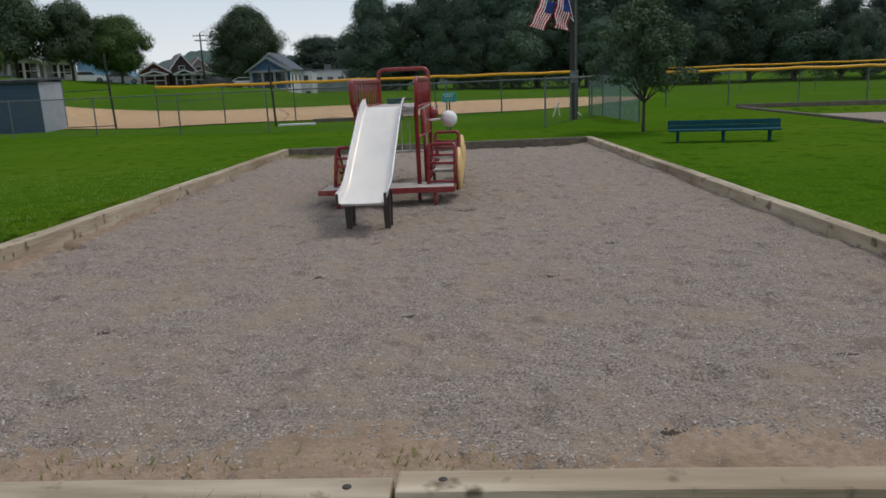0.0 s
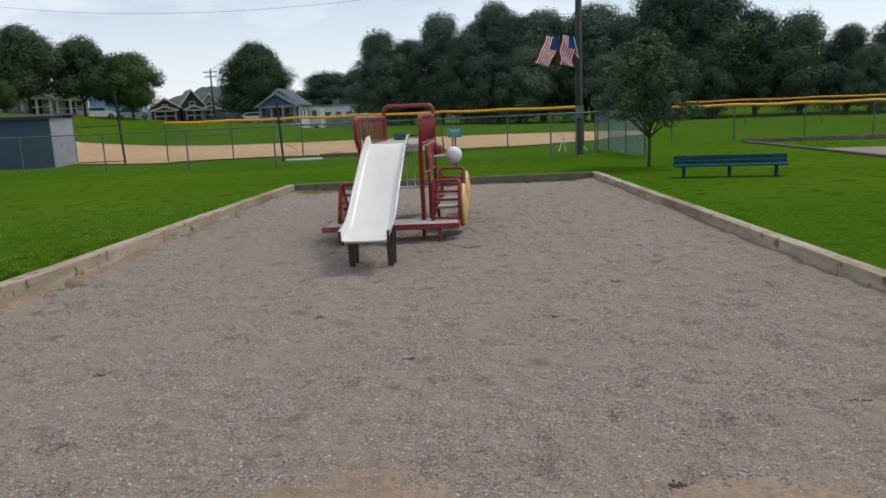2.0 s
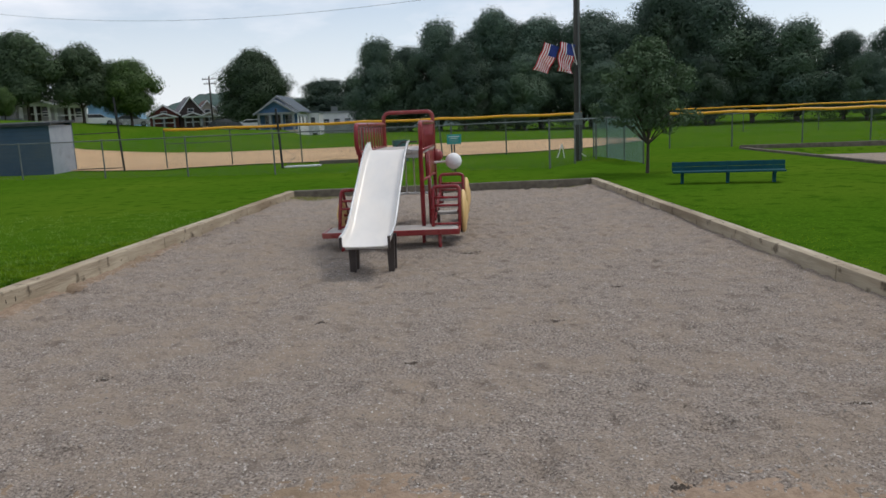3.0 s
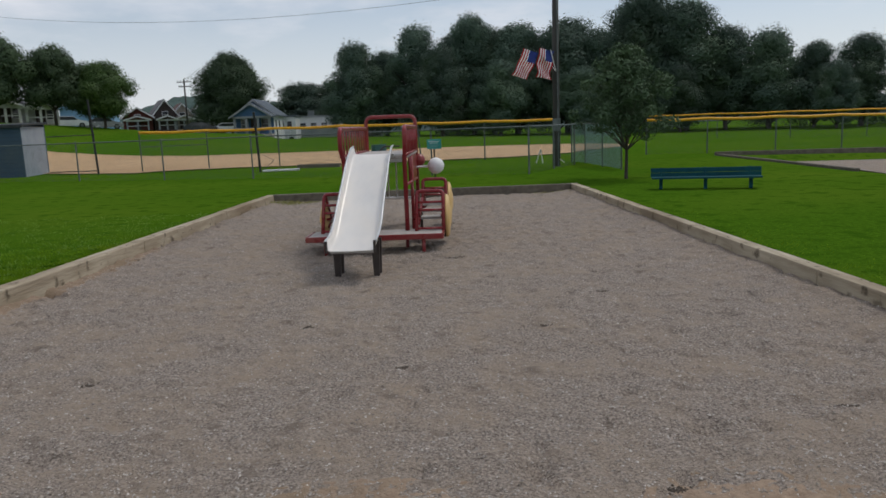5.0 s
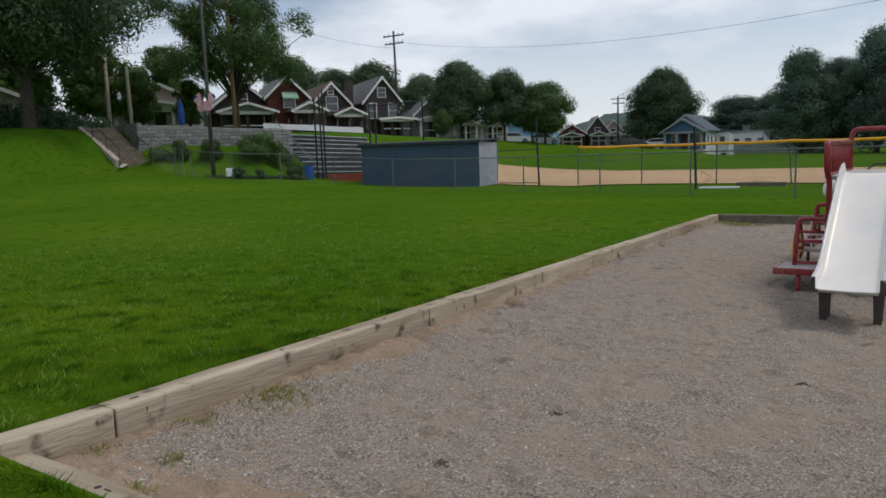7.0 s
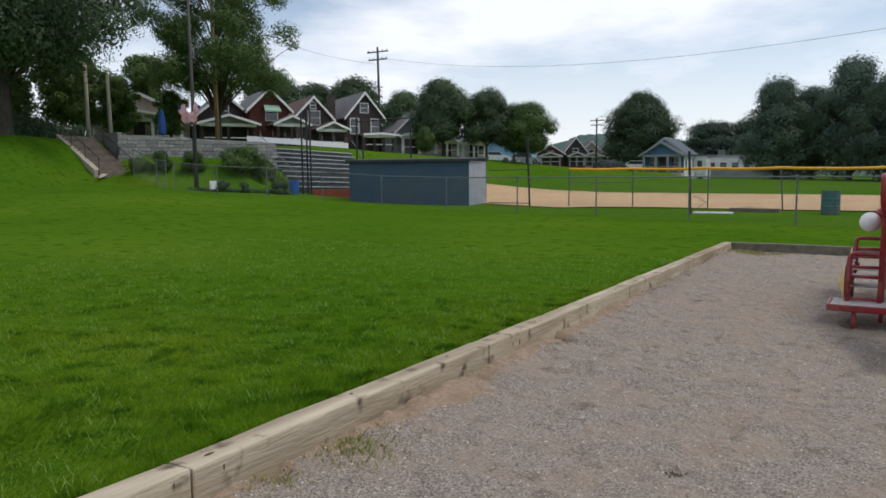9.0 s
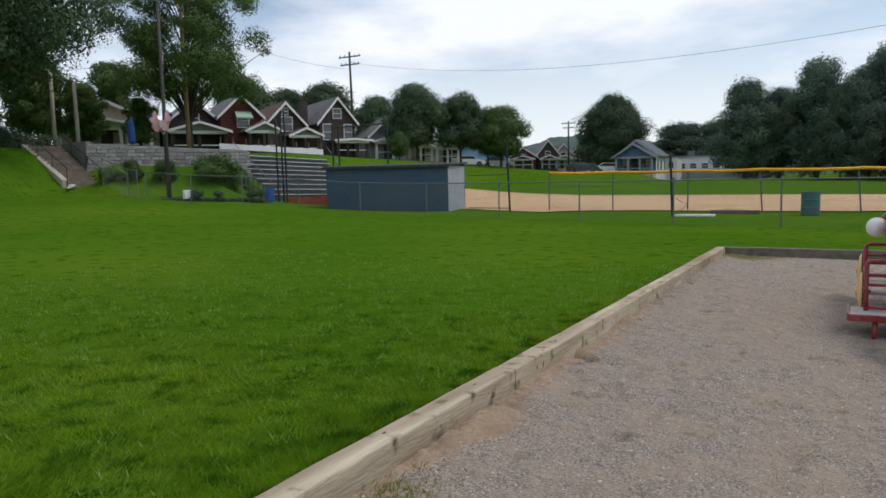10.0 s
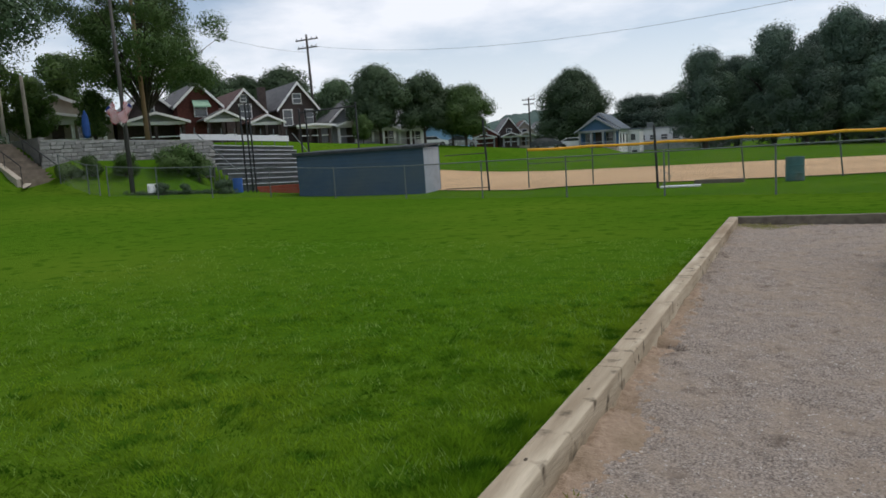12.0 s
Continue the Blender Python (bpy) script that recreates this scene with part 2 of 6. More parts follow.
M_SIDINGSKY = surf("light_blue_siding", (0.20, 0.37, 0.55), (0.25, 0.43, 0.60), 1.0, 0.8, 0.1, 6.0)
M_GLASS = surf("window_glass", (0.030, 0.036, 0.042), (0.055, 0.062, 0.07), 1.0, 0.12, 0.0, spec=0.8)
M_AWNING = surf("green_awning", (0.22, 0.38, 0.27), (0.30, 0.46, 0.34), 4.0, 0.7, 0.1, 30.0)
M_FLAGRED = surf("flag_red", (0.46, 0.015, 0.03), (0.52, 0.03, 0.04), 4.0, 0.8, 0.0, trans=0.3)
M_FLAGWHITE = surf("flag_white", (0.75, 0.75, 0.76), (0.80, 0.80, 0.80), 4.0, 0.8, 0.0, trans=0.3)
M_FLAGBLUE = surf("flag_blue", (0.025, 0.045, 0.20), (0.035, 0.06, 0.25), 4.0, 0.8, 0.0, trans=0.3)
M_CARWHITE = surf("car_paint_white", (0.70, 0.71, 0.72), (0.74, 0.75, 0.76), 2.0, 0.25, 0.0, spec=0.6)
M_CARGREY = surf("car_paint_silver", (0.30, 0.31, 0.33), (0.36, 0.37, 0.39), 2.0, 0.25, 0.0, metal=0.4, spec=0.6)
M_CARDARK = surf("car_paint_dark", (0.03, 0.035, 0.045), (0.05, 0.055, 0.065), 2.0, 0.25, 0.0, spec=0.6)
M_RUBBER = surf("tyre_rubber", (0.018, 0.018, 0.018), (0.03, 0.03, 0.03), 6.0, 0.85, 0.1, 40.0)
M_ROAD = surf("asphalt", (0.05, 0.05, 0.052), (0.075, 0.075, 0.077), 4.0, 0.95, 0.3, 60.0)


# ---------- mesh helpers ----------
def part(name, bm, material, parent=None, label="", smooth=False):
    me = bpy.data.meshes.new(name)
    bmesh.ops.recalc_face_normals(bm, faces=bm.faces)
    if smooth:
        for f in bm.faces:
            f.smooth = True
    bm.to_mesh(me)
    bm.free()
    for m in material if isinstance(material, (list, tuple)) else (material,):
        me.materials.append(m)
    ob = new(name, me)
    ob.parent = parent
    if label:
        ob["label"] = label
    return ob


def raw(name, verts, faces, material, parent=None, mats=None):
    me = bpy.data.meshes.new(name)
    me.from_pydata(verts, [], faces)
    for m in material if isinstance(material, (list, tuple)) else (material,):
        me.materials.append(m)
    if mats is not None:
        me.polygons.foreach_set("material_index", mats)
    me.update()
    ob = new(name, me)
    ob.parent = parent
    return ob


def thing(name, at, label, category, rz=0.0, group="", kind=""):
    ob = new(name)
    ob.empty_display_size = 0.2
    ob.matrix_basis = pose(*at, 0, 0, rz)
    return tagged(ob, label, category, group, kind)


def box(bm, lo, hi, bevel=0.0, m=None):
    vs = bmesh.ops.create_cube(bm, size=1.0)["verts"]
    mid, size = (Vector(lo) + Vector(hi)) / 2, Vector(hi) - Vector(lo)
    for v in vs:
        v.co = Vector((v.co.x * size.x, v.co.y * size.y, v.co.z * size.z)) + mid
        if m is not None:
            v.co = m @ v.co
    if bevel:
        es = list({e for v in vs for e in v.link_edges})
        bmesh.ops.bevel(bm, geom=es, offset=bevel, segments=2, affect="EDGES", profile=0.6)
    return bm


def boxed(lo, hi, bevel=0.0, m=None):
    return box(bmesh.new(), lo, hi, bevel, m)


def tube(bm, pts, r, sides=10, closed=False, r2=None):
    pts = [Vector(p) for p in pts]
    n, rings = len(pts), []
    side = None
    for i, p in enumerate(pts):
        a = pts[(i - 1) % n] if (i or closed) else p
        b = pts[(i + 1) % n] if (i < n - 1 or closed) else p
        d = (b - a).normalized()
        if side is None:
            side = d.orthogonal().normalized()
        side = (side - d * side.dot(d)).normalized()
        up = d.cross(side)
        rad = r if r2 is None else r + (r2 - r) * i / max(n - 1, 1)
        rings.append([bm.verts.new(p + (side * math.cos(2 * math.pi * k / sides) + up * math.sin(2 * math.pi * k / sides)) * rad) for k in range(sides)])
    for i in range(n if closed else n - 1):
        A, B = rings[i], rings[(i + 1) % n]
        for k in range(sides):
            bm.faces.new((A[k], A[(k + 1) % sides], B[(k + 1) % sides], B[k]))
    if not closed:
        bm.faces.new(rings[0][::-1])
        bm.faces.new(rings[-1])
    return bm


def tubed(pts, r, sides=10, closed=False, r2=None):
    return tube(bmesh.new(), pts, r, sides, closed, r2)


def rounded(pts, radius, steps=5):
    """A polyline whose inner corners are turned into arcs."""
    pts = [Vector(p) for p in pts]
    out = [pts[0]]
    for a, b, c in zip(pts, pts[1:], pts[2:]):
        r = min(radius, (a - b).length * 0.49, (c - b).length * 0.49)
        p, q = b + (a - b).normalized() * r, b + (c - b).normalized() * r
        for i in range(steps + 1):
            t = i / steps
            out.append(p * (1 - t) ** 2 + b * 2 * t * (1 - t) + q * t * t)
    return out + [pts[-1]]


def lathe(profile, sides=24):
    """profile: pairs of radius and height."""
    bm = bmesh.new()
    rings = [[bm.verts.new((r * math.cos(2 * math.pi * k / sides), r * math.sin(2 * math.pi * k / sides), z)) for k in range(sides)] for r, z in profile]
    for A, B in zip(rings, rings[1:]):
        for k in range(sides):
            bm.faces.new((A[k], A[(k + 1) % sides], B[(k + 1) % sides], B[k]))
    bm.faces.new(rings[0][::-1])
    bm.faces.new(rings[-1])
    return bm


def ball(r, at=(0, 0, 0), sub=3):
    bm = bmesh.new()
    bmesh.ops.create_icosphere(bm, subdivisions=sub, radius=r)
    bmesh.ops.translate(bm, verts=bm.verts, vec=at)
    return bm


def extruded(outline, thick, axis="y"):
    """A flat outline of (u, z) pairs, made thick along x or y round 0."""
    bm = bmesh.new()
    put = (lambda u, z, o: (u, o, z)) if axis == "y" else (lambda u, z, o: (o, u, z))
    A = [bm.verts.new(put(u, z, -thick / 2)) for u, z in outline]
    B = [bm.verts.new(put(u, z, thick / 2)) for u, z in outline]
    bm.faces.new(A)
    bm.faces.new(B[::-1])
    for i in range(len(A)):
        j = (i + 1) % len(A)
        bm.faces.new((A[i], A[j], B[j], B[i]))
    return bm


def moved(bm, m):
    bmesh.ops.transform(bm, matrix=m, verts=bm.verts)
    return bm


# ---------- ground ----------
def ease(t):
    t = np.clip(t, 0, 1)
    return t * t * (3 - 2 * t)


GRASS_Z, GRAVEL_Z = -0.05, -0.17


def height(x, y):
    """The lie of the land: flat round the play area, rising to the left, with a bank up to the street."""
    x, y = np.asarray(x, float), np.asarray(y, float)
    dx, dy = x + 1.5, y - 1.0
    r, th = np.hypot(dx, dy), np.degrees(np.arctan2(-dx, dy))
    k = np.interp(th, [-180, 30, 35, 38, 44, 48, 52, 56, 110, 180], [0, 0, 0.0035, 0.008, 0.022, 0.026, 0.034, 0.040, 0.03, 0])
    z = GRASS_Z + np.maximum(r - 14, 0).clip(0, 40) * k
    z = z + 0.075 * ease((-1.0 - x) / 2.5) * (1 - ease((y - 3) / 15)) * (1 - ease((-x - 12) / 14)) * ease((y + 12) / 12)
    z = z - 0.0105 * np.maximum(x - 9, 0).clip(0, 60)
    z = z - 0.24 * ((x > 12.7) & (x < 20.3) & (y > 20.2) & (y < 29.4))
    foot = np.interp(th, [-10, 0, 10, 20, 30, 36, 38, 43.5, 45, 53.5, 55, 57, 58.5, 61, 180], [95, 80, 68, 60, 60, 56, 52, 50, 44.5, 45, 47, 46, 43.5, 39, 39])
    top = np.interp(th, [-10, 0, 10, 20, 30, 36, 38, 43.5, 45, 53.5, 55, 57, 58.5, 61, 180], [130, 105, 95, 84, 78, 70, 66, 62, 53.5, 53, 54, 53, 52, 49, 49])
    hp = np.interp(th, [-8, 0, 10, 12.6, 14, 20, 25, 30, 40, 60, 130, 160], [0, 0.4, 0.7, 0.8, 1.6, 2.1, 2.8, 3.4, 4.0, 4.0, 4.0, 0])
    m = ease((r - foot) / (top - foot))
    return z * (1 - m) + (hp + 0.0) * m


BOX_FL, BOX_FR, BOX_BR, BOX_BL = (-3.835, 2.60), (4.74, 2.60), (3.70, 18.42), (-3.88, 18.18)


def build_ground():
    xs = np.concatenate([np.arange(-420, -90, 22.0), np.arange(-90, -8, 1.0), [-8.0, 9.0], np.arange(10, 60, 1.5), np.arange(60, 421, 20.0)])
    ys = np.concatenate([np.arange(-200, -20, 20.0), np.arange(-20, 0, 2.0), [0.0, 21.0], np.arange(22, 112, 1.0), np.arange(114, 640, 22.0)])
    bx0, bx1, by0, by1 = -8.0, 9.0, 0.0, 21.0
    X, Y = np.meshgrid(xs, ys)
    Z = height(X, Y) + np.where((X < -10) | (X > 11) | (Y > 23), 0.006 * np.sin(X * 0.9) * np.sin(Y * 0.7), 0)
    verts = np.stack([X, Y, Z], -1).reshape(-1, 3).tolist()
    nx, faces = len(xs), []
    for j in range(len(ys) - 1):
        for i in range(nx - 1):
            if xs[i] >= bx0 and xs[i + 1] <= bx1 and ys[j] >= by0 and ys[j + 1] <= by1:
                continue
            a = j * nx + i
            faces.append((a, a + 1, a + nx + 1, a + nx))
    n = len(verts)
    for x, y in ((bx0, by0), (bx1, by0), (bx1, by1), (bx0, by1), BOX_FL, BOX_FR, BOX_BR, BOX_BL):
        verts.append((x, y, float(height(x, y))))
    for i in range(4):
        j = (i + 1) % 4
        faces.append((n + i, n + j, n + 4 + j, n + 4 + i))
    ob = raw("ground", verts, faces, M_GRASS)
    tagged(ob, "mown green park lawn rising to a grassy bank", "lawn", kind="structure")


build_ground()


def inside_box(u, v):
    """A place on the play surface, u across and v along, both 0 to 1."""
    a = Vector(BOX_FL).lerp(Vector(BOX_FR), u)
    b = Vector(BOX_BL).lerp(Vector(BOX_BR), u)
    return a.lerp(b, v)


def gravel_z(x, y):
    p = Vector((x, y, 0.0))
    z = 0.024 * noise.noise(p * 0.9) + 0.020 * noise.noise(p * 3.1) + 0.022 * noise.noise(p * 6.5) + 0.013 * noise.noise(p * 12.0)
    dent = max(noise.noise(p * 4.3 + Vector((9, 4, 2))) - 0.22, 0) * 0.085
    hollow = math.exp(-((x + 0.3) ** 2 / 1.6 + (y - 9.9) ** 2 / 2.2)) * 0.045
    scour = 0.12 * math.exp(-((x + 3.58) / 0.15) ** 2 - ((y - 7.95) / 0.09) ** 2) + 0.05 * math.exp(-((x + 3.28) / 0.25) ** 2 - ((y - 7.93) / 0.08) ** 2)
    edge = 0.035 * math.exp(-((x + 3.68) / 0.35) ** 2) + 0.060 * math.exp(-((x - 4.58 + (y - 2.6) * 0.0658) / 0.4) ** 2)
    return GRAVEL_Z + z - dent - hollow - scour + edge


def build_gravel():
    nu, nv = 250, 450
    verts, faces = [], []
    for j in range(nv + 1):
        for i in range(nu + 1):
            p = inside_box(i / nu, j / nv)
            verts.append((p.x, p.y, gravel_z(p.x, p.y)))
    for j in range(nv):
        for i in range(nu):
            a = j * (nu + 1) + i
            faces.append((a, a + 1, a + nu + 2, a + nu + 1))
    ob = raw("gravel_bed", verts, faces, M_GRAVEL)
    ob.data.polygons.foreach_set("use_smooth", [True] * len(faces))
    tagged(ob, "grey-brown pea gravel play surface, trodden and uneven", "gravel", kind="structure")


build_gravel()


def sand_drift():
    """Sandy soil washed against the timber's foot; it thins out under the gravel."""
    verts, faces = [], []
    ni, nj = 30, 420
    for j in range(nj + 1):
        for i in range(ni + 1):
            x, y = -3.66 + 0.55 * i / ni, 2.77 + 8.2 * j / nj
            reach = 0.13 + 0.11 * noise.noise(Vector((0, y * 0.9, 3))) + 0.07 * noise.noise(Vector((0, y * 4.1, 7))) + 0.22 * math.exp(-((y - 5.7) / 0.5) ** 2)
            verts.append((x, y, gravel_z(x, y) + 0.022 * (reach - (x + 3.66)) / 0.3 + 0.011 * noise.noise(Vector((x * 24, y * 24, 1))) + 0.008 * noise.noise(Vector((x * 9, y * 9, 4)))))
    for j in range(nj):
        for i in range(ni):
            a = j * (ni + 1) + i
            faces.append((a, a + 1, a + ni + 2, a + ni + 1))
    ob = raw("sand_drift", verts, faces, M_SAND)
    ob.data.polygons.foreach_set("use_smooth", [True] * len(faces))
    tagged(ob, "tan sandy soil washed against the timber", "sand", kind="stuff")


sand_drift()


def front_drift():
    """The same soil along the foot of the front timbers."""
    verts, faces = [], []
    ni, nj = 44, 400
    for j in range(nj + 1):
        for i in range(ni + 1):
            x, y = -3.6 + 8.1 * j / nj, 2.768 + 1.5 * i / ni
            reach = 0.55 + 0.42 * noise.noise(Vector((x * 1.1, 0, 13))) + 0.07 * noise.noise(Vector((x * 4.1, 0, 17)))
            verts.append((x, y, gravel_z(x, y) + 0.022 * (reach - (y - 2.768)) / 0.6 + 0.011 * noise.noise(Vector((x * 24, y * 24, 1))) + 0.008 * noise.noise(Vector((x * 9, y * 9, 4)))))
    for j in range(nj):
        for i in range(ni):
            a = j * (ni + 1) + i
            faces.append((a, a + ni + 1, a + ni + 2, a + 1))
    ob = raw("sand_drift", verts, faces, M_SAND)
    ob.data.polygons.foreach_set("use_smooth", [True] * len(faces))
    tagged(ob, "tan sandy soil washed against the front timbers", "sand", kind="stuff")


front_drift()


def build_infield():
    """The bare dirt of the ball field, an uneven sheet just above the lawn."""
    near = [(-30, 41.5), (-24, 38.8), (-19, 35.6), (-14, 33.0), (-13.2, 34.0), (-10, 35.2), (-6, 34.6), (-1, 34.8), (3, 35.6), (6, 38), (9, 43), (12, 48.5)]
    far = [(-38, 59), (-30, 60), (-26, 60), (-20, 60), (-16, 59.5), (-12, 59), (-8, 58.5), (-2, 58), (3, 57), (7, 55.5), (10, 53), (12.3, 49)]
    verts, faces, cols = [], [], 24
    rows = []
    for (a, b) in zip(near, far):
        rows.append([(a[0] + (b[0] - a[0]) * i / cols, a[1] + (b[1] - a[1]) * i / cols) for i in range(cols + 1)])
    for k in range(len(rows) - 1):
        for s in range(4):
            f = s / 4
            for p, q in zip(rows[k], rows[k + 1]):
                x, y = p[0] + (q[0] - p[0]) * f, p[1] + (q[1] - p[1]) * f
                x, y = x + 0.3 * noise.noise(Vector((x, y, 3.0)) * 0.4), y + 0.35 * noise.noise(Vector((x, y, 9.0)) * 0.5)
                verts.append((x, y, float(height(x, y)) + 0.045))
    n = len(verts) // (cols + 1)
    for j in range(n - 1):
        for i in range(cols):
            a = j * (cols + 1) + i
            faces.append((a, a + 1, a + cols + 2, a + cols + 1))
    tagged(raw("infield", verts, faces, M_DIRT), "bare tan baseball infield dirt", "infield", kind="structure")


build_infield()


# ---------- timber edging ----------
def timber(parent, a, b, width, z0, z1, material, rng, slope=0.0):
    """One squared timber from a to b along its outer edge, worn at the edges and a little twisted."""
    a, b = Vector(a), Vector(b)
    d = (b - a).normalized()
    nrm = Vector((d.y, -d.x))
    L = (b - a).length
    bm = bmesh.new()
    box(bm, (0, 0, z0), (L, width, z1), 0.014)
    bmesh.ops.subdivide_edges(bm, edges=[e for e in bm.edges if e.calc_length() > 1.0], cuts=7)
    off = rng.uniform(0, 50)
    for v in bm.verts:
        v.co.y += 0.007 * noise.noise(Vector((v.co.x * 1.3 + off, v.co.z * 4, 0)))
        v.co.z += 0.008 * noise.noise(Vector((v.co.x * 1.5 + off, v.co.y * 9, 5))) + slope * v.co.x
    tilt = rng.uniform(-0.008, 0.008)
    m = Matrix(((d.x, nrm.x, 0, a.x), (d.y, nrm.y, 0, a.y), (0, 0, 1, tilt), (0, 0, 0, 1)))
    bmesh.ops.transform(bm, matrix=m, verts=bm.verts)
    ob = part("timber", bm, material, parent)
    if z1 > -0.1 and material is not M_TIMBER_DARK:
        for _ in range(int(L * 1.7)):
            along, top = rng.uniform(0.08, L - 0.08), rng.random() < 0.35
            rr = rng.uniform(0.005, 0.015)
            if top:
                q, tall2 = a + d * along + nrm * width * rng.uniform(0.2, 0.85), z1 + tilt + slope * along + 0.001
                kn = lathe([(rr, 0.0), (rr * 0.8, 0.003), (0.002, 0.002)], 8)
                bmesh.ops.scale(kn, vec=(rng.uniform(1.0, 3.2), rng.uniform(0.5, 0.8), 1), verts=kn.verts)
                part("knot", moved(kn, pose(q.x, q.y, tall2, 0, 0, math.degrees(math.atan2(d.y, d.x)))), M_KNOT, ob)
            else:
                q = a + d * along + nrm * (width + 0.001)
                kn = lathe([(rr, 0.0), (rr * 0.8, 0.003), (0.002, 0.002)], 8)
                bmesh.ops.scale(kn, vec=(rng.uniform(0.5, 0.9), rng.uniform(1.2, 3.0), 1), verts=kn.verts)
                turn = math.degrees(math.atan2(nrm.y, nrm.x)) + 90
                part("knot", moved(kn, pose(q.x, q.y, tilt + z1 + slope * along - rng.uniform(0.05, 0.13), 90, 0, turn)), M_KNOT, ob)
    for v in ((0.06, 0.94) if L > 2.0 else (0.5,)) if material is M_TIMBER_X else ():
        p = a + d * (L * v) + nrm * width * 0.45
        part("bolt", moved(lathe([(0.018, 0), (0.018, 0.004), (0.010, 0.007)], 10), pose(p.x, p.y, z1 + tilt - 0.002 + slope * L * v)), M_DARK, ob)
    return ob


def edging(name, a, b, cuts, width, material, label, z0=-0.30, z1=0.0, z2=None):
    """A run of timbers end to end; cuts: the joints, as fractions of the run."""
    rng = random.Random(len(name) * 7 + int(abs(a[0]) * 10))
    root = thing(name, (0, 0, 0), label, "edging", kind="structure")
    stops = [0.0, *cuts, 1.0]
    A, B = Vector(a), Vector(b)
    gap = 0.007 / (B - A).length
    for s, e in zip(stops, stops[1:]):
        k = 0.0 if z2 is None else (z2 - z1)
        timber(root, A.lerp(B, s + gap), A.lerp(B, e - gap), width, z0, z1 + k * s, material, rng, k / (B - A).length)


TW = 0.16
run = 18.18 - 2.60
edging("timber_edging_left", BOX_FL, (BOX_BL[0], BOX_BL[1]), [(y - 2.6) / run for y in (3.25, 6.52, 10.62, 14.4)], TW + 0.03, M_TIMBER, "pale weathered landscape timbers edging the gravel", z1=0.075, z2=0.005)
edging("timber_edging_right", (BOX_FR[0] - TW, BOX_FR[1]), (BOX_BR[0] - TW, BOX_BR[1]), [(y - 2.6) / 15.8 for y in (3.6, 7.2, 12.7, 15.9)], TW, M_TIMBER, "pale weathered landscape timbers edging the gravel", z1=0.012)
# the shade on the back timbers' near face is put into their colour
edging("timber_edging_back", (BOX_BL[0] + TW, BOX_BL[1] + 0.0), (BOX_BR[0] - TW - 0.005, BOX_BR[1]), [0.48], TW, M_TIMBER_DARK, "back timbers edging the gravel, shade put into their dark colour", z1=0.02)
edging("timber_edging_front", (BOX_FL[0] + TW, BOX_FL[1] + TW), (0.70, 2.755), [0.35], TW, M_TIMBER_X, "pale weathered landscape timbers edging the gravel", z1=-0.02)
edging("timber_edging_front_east", (0.705, 2.765), (BOX_FR[0] - TW - 0.01, 2.765), [0.75], TW, M_TIMBER_X, "pale weathered landscape timbers edging the gravel", z1=0.012)


